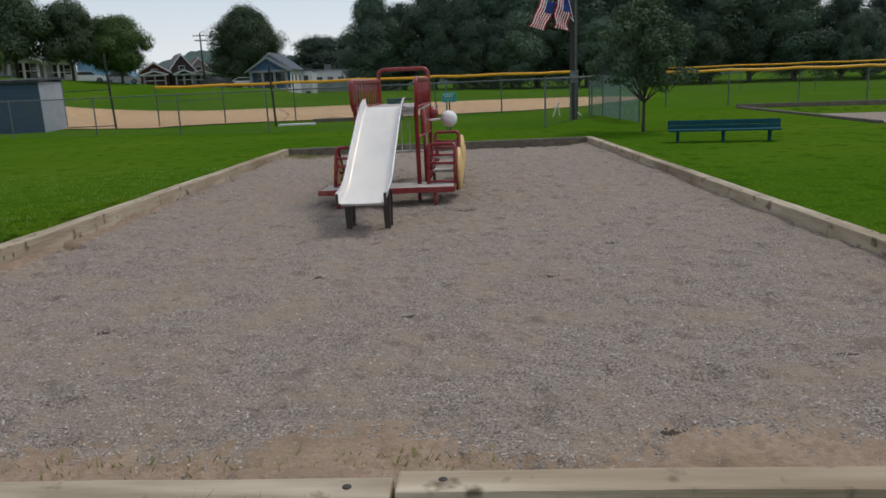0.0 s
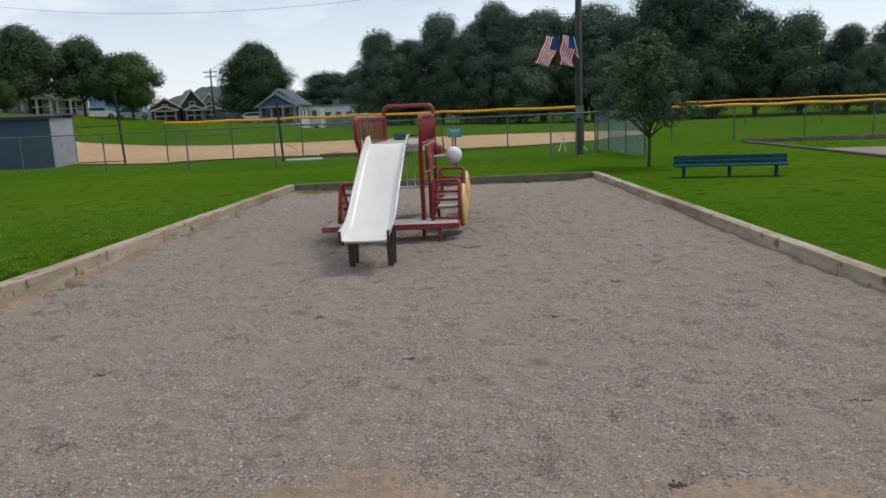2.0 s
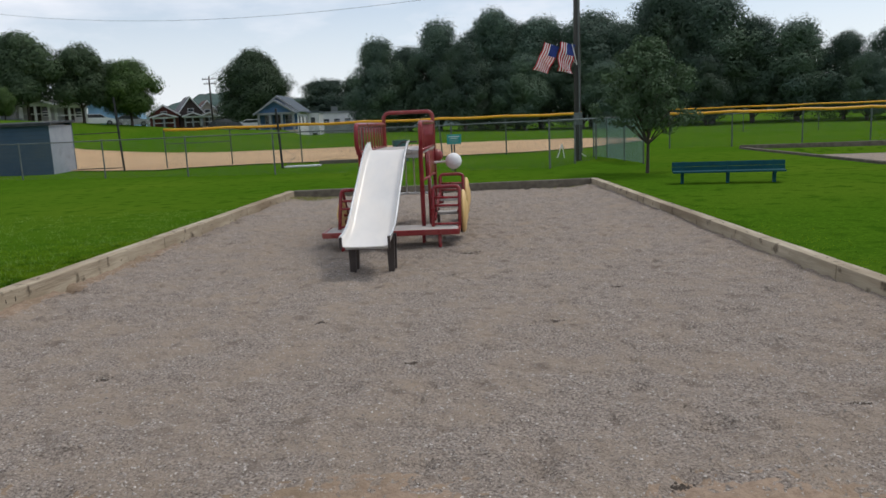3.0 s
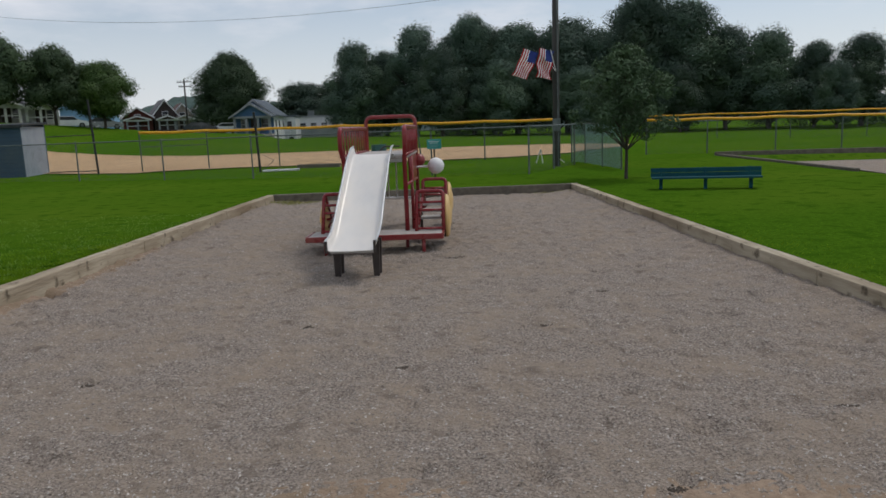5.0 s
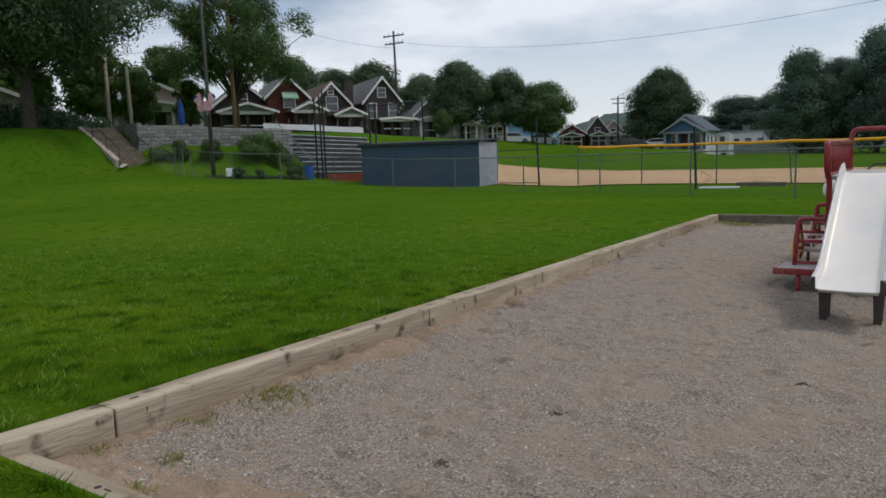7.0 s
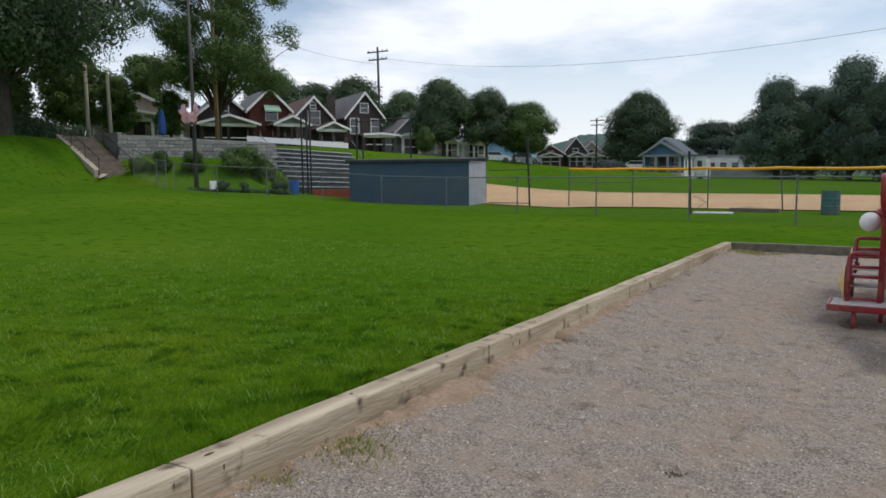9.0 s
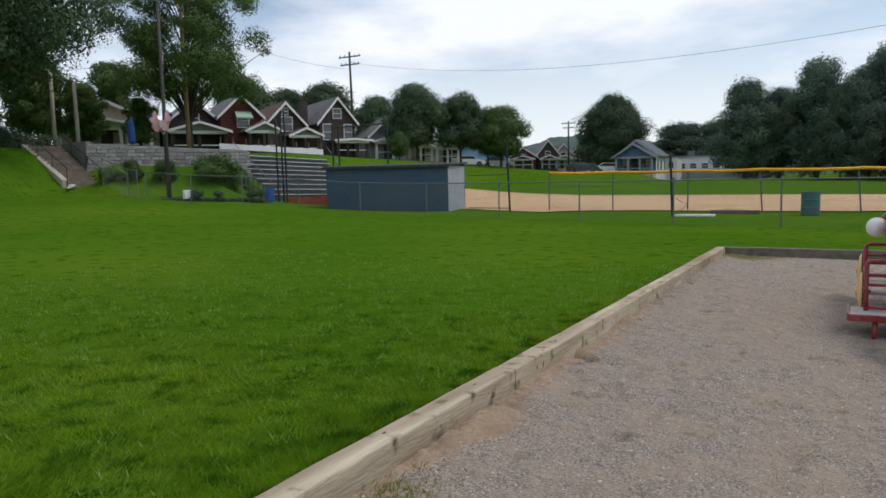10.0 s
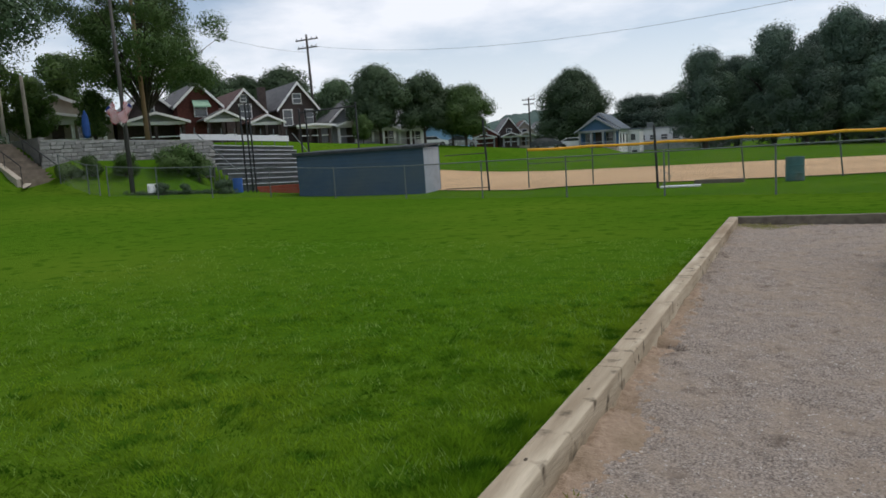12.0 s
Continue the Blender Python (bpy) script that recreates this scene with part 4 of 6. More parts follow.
capped_fence("outfield_fence", on_land(cap_c), 1.92, "far outfield fence with a yellow tube cap")


def field_gate():
    root = thing("field_gate", (0, 0, 0), "open dugout gateway of dark pipe with cross rails", "gate", kind="structure")
    part("gate_post", tubed([(-16.0, 34.1, -0.3), (-16.15, 34.1, 3.36)], 0.05, 8), M_BLACK, root)
    for z in (0.10, 1.75):
        part("gate_rail", tubed([(-18.6, 34.7, z), (-16.0, 34.1, z + 0.02)], 0.022, 6), M_BLACK, root)
    for z in (1.12,):
        part("gate_rail", tubed([(-14.2, 34.7, z), (-11.3, 35.5, z)], 0.02, 6), M_GREENPIPE, root)


field_gate()


def black_post(at, tall_, lean, label="tall thin black backstop post"):
    root = thing("backstop_post", at, label, "post", group="backstop posts")
    part("shaft", tubed([(0, 0, -0.3), (lean * 0.5, 0, tall_ * 0.5), (lean, 0, tall_)], 0.05, 8), M_BLACK, root)
    part("cap", moved(lathe([(0.06, 0), (0.06, 0.03), (0.03, 0.06)], 8), pose(lean, 0, tall_ - 0.01)), M_BLACK, root)


black_post((-7.55, 30.9, float(height(-7.55, 30.9))), 2.42, -0.10)
for x, y, top in ((-30.75, 34.05, 5.2), (-30.51, 34.23, 5.4), (-30.36, 34.35, 5.7), (-28.15, 36.0, 4.9), (-27.85, 36.2, 4.85), (-25.55, 37.9, 5.1)):
    z = float(height(x, y))
    black_post((x, y, z), top - z, -0.05)


tagged(part("backstop_rail", tubed([(-28.2, 36.0, 4.72), (-25.6, 37.9, 4.95)], 0.04, 8), M_BLACK), "black pipe rail across the backstop posts", "rail")


# ---------- dugout shed ----------
def dugout():
    a, b = Vector((-26.2, 32.75)), Vector((-19.5, 34.2))
    d = (b - a).normalized()
    L = (b - a).length
    m = Matrix(((d.x, -d.y, 0, a.x), (d.y, d.x, 0, a.y), (0, 0, 1, 0.0), (0, 0, 0, 1)))
    root = new("dugout_shed")
    root.matrix_basis = m
    tagged(root, "slate-blue block dugout shed with a flat sloping roof", "shed")
    D, ztop, zr = 3.3, 2.28, 2.40
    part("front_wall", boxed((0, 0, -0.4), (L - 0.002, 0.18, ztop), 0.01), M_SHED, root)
    part("back_wall", boxed((0, D - 0.18, -0.4), (L, D, zr), 0.01), M_SHED, root)
    part("end_wall", boxed((L - 0.18, 0.003, -0.4), (L + 0.012, D - 0.18, ztop), 0.01), M_SHED_SIDE, root, "end wall, its sunlit look put into a paler blue-grey")
    part("end_wall", boxed((-0.012, 0.18, -0.4), (0.18, D - 0.18, ztop), 0.01), M_SHED, root)
    roof = part("roof", boxed((-0.15, -0.16, 0), (L + 0.14, D + 0.1, 0.09), 0.012, Matrix.Translation((0, 0, ztop + 0.005)) @ pose(0, 0, 0, 2.4, 0, 0)), M_ROOFMETAL, root, "dark felt roof")
    part("fascia", boxed((-0.155, -0.185, -0.06), (L + 0.145, -0.162, 0.075), 0.004, Matrix.Translation((0, 0, ztop + 0.005))), M_ROOFMETAL, roof)
    vent = part("hatch", boxed((L - 1.95, -0.03, 0.08), (L - 1.55, -0.002, 0.38), 0.01), M_SHED, root)
    for z in np.arange(0.2, 2.2, 0.2):
        part("block_course", boxed((0.0, -0.004, z - 0.004), (L - 0.02, -0.001, z + 0.004)), M_ROOFMETAL, root)


dugout()


# ---------- loose things by the field ----------
def drum(at, material, r, h, label, name="oil_drum"):
    root = thing(name, at, label, "drum")
    prof = [(r * 0.95, 0), (r, 0.02)]
    for z in (0.33, 0.66):
        prof += [(r, h * z - 0.03), (r * 1.035, h * z), (r, h * z + 0.03)]
    prof += [(r, h - 0.02), (r * 1.03, h), (r * 0.96, h), (r * 0.95, h - 0.10), (0.02, h - 0.12)]
    part("body", lathe(prof, 28), material, root, smooth=False)
    part("rim", tubed([(math.cos(t * 0.2618) * r, math.sin(t * 0.2618) * r, h) for t in range(24)], 0.014, 6, True), material, root)


drum((-2.72, 32.3, float(height(-2.72, 32.3))), M_TEALDRUM, 0.33, 0.9, "dented teal steel drum bin standing on the grass")
drum((-30.95, 33.5, float(height(-30.95, 33.5)) - 0.02), M_BLUE, 0.27, 0.8, "blue plastic bin beside the dugout", "litter_bin")


def ground_things():
    z = float(height(-6.7, 31.3))
    root = thing("metal_plate", (-6.75, 31.2, z), "flat pale metal drag mat lying on the grass", "drag mat", rz=8)
    part("mat", boxed((-0.75, -0.35, 0.0), (0.75, 0.35, 0.06), 0.01), M_STEEL_EDGE, root)
    part("pull_bar", tubed([(-0.75, 0.1, 0.04), (-0.3, 0.2, 0.45), (-0.75, 0.25, 0.7)], 0.014, 6), M_GALV, root)
    root = thing("dark_beam", (-5.5, 32.9, z), "dark timber beam with a dirt heap behind", "beam", rz=-3)
    part("beam", boxed((-0.95, -0.12, -0.05), (0.95, 0.12, 0.16), 0.02), M_TIMBER_DARK, root)
    bm = ball(1.0, (0, 0, 0), 4)
    for v in bm.verts:
        v.co = Vector((v.co.x * 0.9, 0.55 + v.co.y * 0.35, v.co.z * 0.24 + 0.06 * noise.noise(v.co * 3)))
    part("dirt_heap", bm, M_DIRT, root, smooth=True)
    root = thing("field_chair_frame", (4.05, 29.5, GRASS_Z), "small white frame leaning by the pole", "frame")
    part("strut", tubed([(-0.3, 0, -0.05), (-0.1, 0, 0.55)], 0.022, 6), M_WHITE, root)
    part("strut", tubed([(0.0, 0.1, -0.05), (-0.1, 0, 0.55)], 0.022, 6), M_WHITE, root)
    part("strut", tubed([(0.85, 0.1, -0.02), (0.62, -0.2, 0.16)], 0.022, 6), M_WHITE, root)


ground_things()


def gravel_box_east():
    """The second gravel bed beyond the bench."""
    root = thing("timber_edging_far", (0, 0, 0), "dark timber edging round a second gravel bed", "edging", kind="structure")
    rng = random.Random(3)
    z = -0.07
    pts = [(11.3, 20.2), (11.3, 31.3), (20.5, 29.6), (21.0, 19.6)]
    timber(root, pts[0], pts[1], 0.15, -0.3, z + 0.07, M_TIMBER_DARK, rng)
    timber(root, pts[1], pts[2], 0.15, -0.5, z + 0.14, M_TIMBER_DARK, rng)
    timber(root, pts[2], pts[3], 0.15, -0.4, z + 0.06, M_TIMBER, rng)
    spots = [(x, y) for y in (20.4, 23.0, 26.0, 29.2) for x in (11.47, 13.0, 16.0, 20.1)]
    verts = [(x, y, float(height(x, y)) + 0.03) for x, y in spots]
    faces = [(4 * q + k, 4 * q + k + 1, 4 * q + k + 5, 4 * q + k + 4) for q in range(3) for k in range(3)]
    tagged(raw("gravel_bed_far", verts, faces, M_GRAVEL), "second grey gravel play bed", "gravel", kind="structure")


gravel_box_east()


# ---------- west side: wall, stairs, bushes, bleachers ----------
def block_wall(name, a, b, z0a, z0b, top_a, top_b, label):
    """A retaining wall of split stone blocks in courses, each block a piece of its own, on a mortar core."""
    A, B = Vector(a), Vector(b)
    d = (B - A).normalized()
    L = (B - A).length
    root = new(name)
    root.matrix_basis = Matrix(((d.x, -d.y, 0, A.x), (d.y, d.x, 0, A.y), (0, 0, 1, 0), (0, 0, 0, 1)))
    tagged(root, label, "wall", kind="structure")
    zl = min(z0a, z0b) - 0.5
    part("core", extruded([(0, zl), (L, zl), (L, top_b - 0.06), (0, top_a - 0.06)], 0.4), M_MORTAR, root)
    rng = random.Random(9)
    meshes = []
    for w in (0.32, 0.42, 0.55, 0.68):
        bm = boxed((0, -0.30, 0), (w - 0.03, -0.10, 0.20), 0.03)
        for v in bm.verts:
            v.co += Vector((rng.uniform(-1, 1), rng.uniform(-1.6, 1), rng.uniform(-1, 1))) * 0.012
        me = bpy.data.meshes.new("stone")
        bm.to_mesh(me)
        bm.free()
        me.materials.append(M_STONE)
        meshes.append((w, me))
    z = min(z0a, z0b) - 0.1
    while z < max(top_a, top_b) - 0.05:
        x = rng.uniform(-0.2, 0)
        while x < L:
            w, me = rng.choice(meshes)
            f = min(max(x / L, 0), 1)
            if z + 0.1 < top_a + (top_b - top_a) * f and z + 0.2 > z0a + (z0b - z0a) * f - 0.1 and x + w < L + 0.2:
                ob = new("stone", me)
                ob.parent = root
                ob.location = (x, 0, z)
            x += w
        z += 0.225
    part("coping", extruded([(0, top_a - 0.06), (L, top_b - 0.06), (L, top_b + 0.06), (0, top_a + 0.06)], 0.62), M_STONE, root)
    return root


block_wall("retaining_wall", (-42.2, 30.0), (-36.0, 37.2), 1.9, 2.3, 4.1, 3.65, "grey split-stone retaining wall below the street")


def stone_return():
    root = thing("retaining_wall_side", (0, 0, 0), "dark stone cheek wall beside the steps", "wall", kind="structure")
    a, b = Vector((-42.3, 29.9)), Vector((-46.2, 30.9))
    bm = bmesh.new()
    d = (b - a).normalized()
    m = Matrix(((d.x, -d.y, 0, a.x), (d.y, d.x, 0, a.y), (0, 0, 1, 0), (0, 0, 0, 1)))
    part("wall", boxed((0, -0.3, 1.2), ((b - a).length, 0.0, 4.3), 0.03, m), M_MORTAR, root)
    # steps climb beside it, away from the lawn
    n = 13
    st = thing("stairs", (0, 0, 0), "worn concrete steps climbing the grassy bank, shade put into their colour", "stairs", kind="structure")
    for i in range(n):
        f = i / n
        c = Vector((-40.9, 28.6)).lerp(Vector((-45.2, 29.0)), f)
        z = 1.75 + 2.35 * (i + 1) / n
        part("step", boxed((-0.05, -0.95, z - 0.5), (0.45, 0.95, z), 0.015, Matrix(((d.x, -d.y, 0, c.x), (d.y, d.x, 0, c.y), (0, 0, 1, 0), (0, 0, 0, 1)))), M_STEPS, st)
    cheek = extruded([(0, 1.5), (4.45, 3.9), (4.45, 4.22), (0, 1.98)], 0.34, "x")
    side = Vector((-45.3, 28.05)) - Vector((-41.1, 27.62))
    side.normalize()
    part("cheek", moved(cheek, Matrix(((-side.y, side.x, 0, -41.1), (side.x, side.y, 0, 27.62), (0, 0, 1, 0), (0, 0, 0, 1)))), M_CONCRETE, st, "pale concrete cheek beside the steps")
    for s in (-0.95, 0.95):
        o = Vector((-d.y, d.x)) * s
        p, q = Vector((-40.6, 28.55)) + o, Vector((-45.2, 29.0)) + o
        rail = part("handrail", tubed([(p.x, p.y, 2.65), (q.x, q.y, 5.0)], 0.025, 8), M_BLACK, st)
        for f in (0.02, 0.35, 0.7, 0.98):
            r = p.lerp(q, f)
            part("rail_post", tubed([(r.x, r.y, 1.6 + 2.3 * f), (r.x, r.y, 2.65 + 2.35 * f)], 0.022, 6), M_BLACK, rail)
    verts, faces = [], []
    for k in range(7):
        p = Vector((-40.45, 27.3)).lerp(Vector((-41.55, 28.75)), k / 6)
        for o in (-0.5, 0.5):
            x, y = p.x + o * 0.80, p.y + o * -0.60
            verts.append((x, y, float(height(x, y)) + 0.24))
        if k:
            a = 2 * k
            faces.append((a - 2, a - 1, a + 1, a))
    tagged(raw("path", verts, faces, M_CONCRETE), "pale concrete path to the steps", "path", kind="structure")


stone_return()


def bush(at, r, h, seed, label, mat=None):
    rng = random.Random(seed)
    root = thing("bush", (at[0], at[1], at[2]), label, "bush", group="bushes by the wall")
    part("stems", tubed([(0, 0, -0.1), (0.02, 0.01, h * 0.7)], 0.05, 6, r2=0.02), M_BARK, root)
    centres = [(Vector((rng.uniform(-0.5, 0.5) * r, rng.uniform(-0.5, 0.5) * r, h * rng.uniform(0.22, 0.70))), r * rng.uniform(0.45, 0.62)) for _ in range(9)]
    v, f = leaf_cloud(4600, centres, 0.042 * (0.6 + r), rng, simple=True)
    raw("foliage", v, f, mat or M_LEAF_DARK, root)


for i, (x, y, r, h) in enumerate(((-32.4, 29.4, 0.38, 0.75), (-31.6, 30.3, 0.33, 0.66), (-30.3, 31.6, 0.5, 0.8))):
    bush((x, y, float(height(x, y))), r, h, 20 + i, "clipped round dark green shrub on the lawn")
for i, (x, y, z, r, h) in enumerate(((-39.0, 30.6, 1.9, 0.75, 1.4), (-37.8, 31.9, 2.2, 0.9, 1.3), (-36.0, 34.2, 2.2, 1.35, 1.5), (-35.2, 35.0, 2.2, 1.0, 1.2), (-39.6, 29.7, 1.5, 0.8, 0.9))):
    bush((x, y, float(height(x, y))), r, max(z + h - float(height(x, y)), 0.7), 40 + i, "loose green bush at the foot of the wall", M_LEAF)


def planting_bed():
    """A dark strip of low ground cover along the fence's foot."""
    r = random.Random(31)
    centres = []
    for i in range(60):
        f = i / 59
        x, y = -33.9 + 3.9 * f + r.uniform(-0.15, 0.15), 28.75 + 3.4 * f + r.uniform(-0.25, 0.25)
        centres.append((Vector((x, y, float(height(x, y)) + 0.08)), r.uniform(0.16, 0.34)))
    v, f = leaf_cloud(5200, centres, 0.05, r, 0.6, simple=True)
    tagged(raw("ground_cover", v, f, M_LEAF_DARK), "low dark ground cover along the fence", "ground cover", kind="stuff")


planting_bed()


def bleachers():
    root = thing("bleachers", (0, 0, 0), "grey aluminium grandstand bleachers stepping up the bank", "bleachers")
    # rows run between two lines that climb the bank
    lo_a, lo_b = Vector((-32.3, 35.2, 0.85)), Vector((-28.6, 38.3, 0.75))
    hi_a, hi_b = Vector((-38.1, 37.9, 3.5)), Vector((-33.4, 42.1, 3.05))
    n = 9
    for i in range(n):
        f = i / (n - 1)
        a, b = lo_a.lerp(hi_a, f), lo_b.lerp(hi_b, f)
        d = (b - a).normalized()
        back = Vector((-d.y, d.x, 0)).normalized()
        L = (b - a).length
        m = Matrix(((d.x, back.x, 0, a.x), (d.y, back.y, 0, a.y), (d.z, 0, 1, a.z), (0, 0, 0, 1)))
        part("seat_plank", boxed((0, 0, 0.0), (L, 0.26, 0.045), 0.006, m), M_ALU, root)
        part("foot_plank", boxed((0, 0.32, -0.22), (L, 0.58, -0.18), 0.006, m), M_ALU, root)
        # the dark of the gaps between rows is put into the riser colour
        part("riser", boxed((0, 0.27, -0.36), (L, 0.29, -0.01), 0.0, m), M_UNDERSTAND, root)
        for f2 in (0.02, 0.33, 0.66, 0.98):
            p = a.lerp(b, f2)
            part("leg", tubed([(p.x, p.y, min(float(height(p.x, p.y)), p.z - 0.3) - 0.1), (p.x, p.y, p.z)], 0.03, 6), M_GALV, root)
    for f in (0, 1):
        p, q = (lo_a, hi_a) if f == 0 else (lo_b, hi_b)
        part("side_rail", tubed([p + Vector((0, 0, 0.8)), q + Vector((0, 0, 0.9))], 0.025, 6), M_GALV, root)
    d = (hi_b - hi_a).normalized()
    m = Matrix(((d.x, -d.y, 0, hi_a.x - 0.9 * d.x), (d.y, d.x, 0, hi_a.y - 0.9 * d.y), (d.z, 0, 1, hi_a.z + 0.1), (0, 0, 0, 1)))
    pb = part("press_rail", boxed((0, 0.6, 0.35), (7.0, 0.66, 0.72), 0.01, m), M_WHITE, root, "white painted rail board along the top")
    for k in range(9):
        part("rail_post", boxed((0.05 + k * 0.85, 0.67, -0.6), (0.11 + k * 0.85, 0.73, 1.15), 0.005, m), M_GALV, pb)


bleachers()


def low_red_wall():
    root = thing("low_red_wall", (0, 0, 0), "low red-painted block wall beside the dugout", "wall", kind="structure")
    a, b = Vector((-30.4, 34.3)), Vector((-26.9, 37.0))
    d = (b - a).normalized()
    m = Matrix(((d.x, -d.y, 0, a.x), (d.y, d.x, 0, a.y), (0, 0, 1, 0), (0, 0, 0, 1)))
    L = (b - a).length
    for j in range(3):
        for i in range(int(L / 0.41)):
            o = 0.2 * (j % 2)
            part("block", boxed((o + i * 0.41 + 0.005, 0, 0.12 + j * 0.2), (o + i * 0.41 + 0.40, 0.2, 0.312 + j * 0.2), 0.006, m), M_REDWALL, root)
    part("footing", boxed((0, 0.02, -0.4), (L, 0.18, 0.118), 0.01, m), M_CONCRETE, root)


low_red_wall()


def west_flag_mast():
    z = float(height(-34.1, 29.0))
    root = thing("flag_mast", (-34.1, 29.0, z), "slim grey pole with two crossed striped flags", "pole")
    part("pole", tubed([(0, 0, -0.2), (-0.05, 0, 5), (-0.1, 0, 10.5)], 0.13, 10, r2=0.07), M_POLEGREY, root, smooth=True)
    for s in (-1, 1):
        st = part("staff", tubed([(-0.05, -0.1, 3.55), (s * 0.95, -0.25, 4.5)], 0.015, 6), M_WHITE, root)
        fly, up_ = Vector((-s * 0.55, -0.05, -0.80)).normalized(), Vector((s * 0.8, 0.0, 0.4))
        up_ = (up_ - fly * up_.dot(fly)).normalized()
        side_ = up_.cross(fly)
        flag(root, Matrix(((fly.x, side_.x, up_.x, s * 0.95), (fly.y, side_.y, up_.y, -0.3), (fly.z, side_.z, up_.z, 4.5), (0, 0, 0, 1))), 3, 0.0, 1.0, 0.6)


west_flag_mast()


def white_board():
    x, y = -32.75, 29.1
    root = thing("white_board", (x, y, float(height(x, y))), "small white notice board low on the lawn", "sign", rz=50)
    part("board", boxed((-0.26, -0.02, 0.15), (0.26, 0.0, 0.62), 0.006, pose(0, 0, 0, -8)), M_WHITE, root)
    for s in (-0.2, 0.2):
        part("stake", boxed((s - 0.015, 0.003, -0.1), (s + 0.015, 0.025, 0.5), 0.003), M_GALV, root)


white_board()


def utility_pole(at, tall_, label, arms, material, lean=0.0, r=0.15):
    root = thing("utility_pole", at, label, "utility pole")
    part("pole", tubed([(0, 0, -0.3), (lean * 0.5, 0, tall_ * 0.5), (lean, 0, tall_)], r, 10, r2=r * 0.7), material, root, smooth=True)
    for z, w in arms:
        x = lean * z / tall_
        arm = part("cross_arm", boxed((x - w, -0.06, z - 0.06), (x + w, 0.06, z + 0.06), 0.01), material, root)
        for k in (-0.9, -0.45, 0.45, 0.9):
            part("insulator", moved(lathe([(0.03, 0), (0.05, 0.08), (0.03, 0.18)], 8), pose(x + k * w, 0, z + 0.06)), M_GALV, arm)
    return root


utility_pole((-47.6, 64.9, float(height(-47.6, 64.9))), 11.2, "weathered wooden utility pole with two cross arms", [(10.7, 1.35), (9.9, 1.2)], M_POLEGREY, -0.25)
utility_pole((-43.0, 38.6, float(height(-43, 38.6))), 10.8, "bright brown wooden utility pole", [(10.3, 1.0)], M_POLEWOOD, -0.2, 0.17)
utility_pole((-48.3, 31.9, float(height(-48.3, 31.9))), 5.4, "short pale utility pole", [], M_CONCRETE, 0, 0.15)
utility_pole((-47.4, 33.0, float(height(-47.4, 33))), 4.6, "short pale utility pole", [], M_CONCRETE, -0.1, 0.15)
utility_pole((-41.4, 114.0, float(height(-41.4, 114))), 8.2, "distant utility pole with cross arms", [(7.8, 1.1), (7.1, 0.9)], M_POLEGREY, 0, 0.16)


def cable(name, p, q, sag, r, label):
    p, q = Vector(p), Vector(q)
    pts = [p.lerp(q, i / 24) - Vector((0, 0, sag * 4 * (i / 24) * (1 - i / 24))) for i in range(25)]
    tagged(part(name, tubed(pts, r, 5), M_BLACK), label, "cable")


cable("overhead_cable", (-47.9, 64.9, 13.9), (24.0, 33.0, 10.4), 3.3, 0.010, "thin black overhead cable crossing the sky")
cable("overhead_cable", (-47.9, 64.9, 13.2), (-43.1, 38.6, 13.0), 0.6, 0.012, "thin black overhead cable along the street")
for dz in (0.0, 0.7, 1.4):
    cable("overhead_cable", (-43.1, 38.6, 9.0 + dz), (-75.0, 20.0, 8.6 + dz), 0.7, 0.012, "thin black overhead cable along the street")


# ---------- houses ----------
def window(parent, x, y, z, w, h, trim, facing=1):
    """A framed double-hung window on a wall that faces -y."""
    f = part("window", boxed((x - w / 2 - 0.09, y - 0.06, z - 0.09), (x + w / 2 + 0.09, y - 0.002, z + h + 0.09), 0.01), trim, parent)
    part("pane", boxed((x - w / 2, y - 0.075, z), (x + w / 2, y - 0.063, z + h / 2 - 0.03)), M_GLASS, f)
    part("pane", boxed((x - w / 2, y - 0.075, z + h / 2 + 0.03), (x + w / 2, y - 0.063, z + h)), M_GLASS, f)


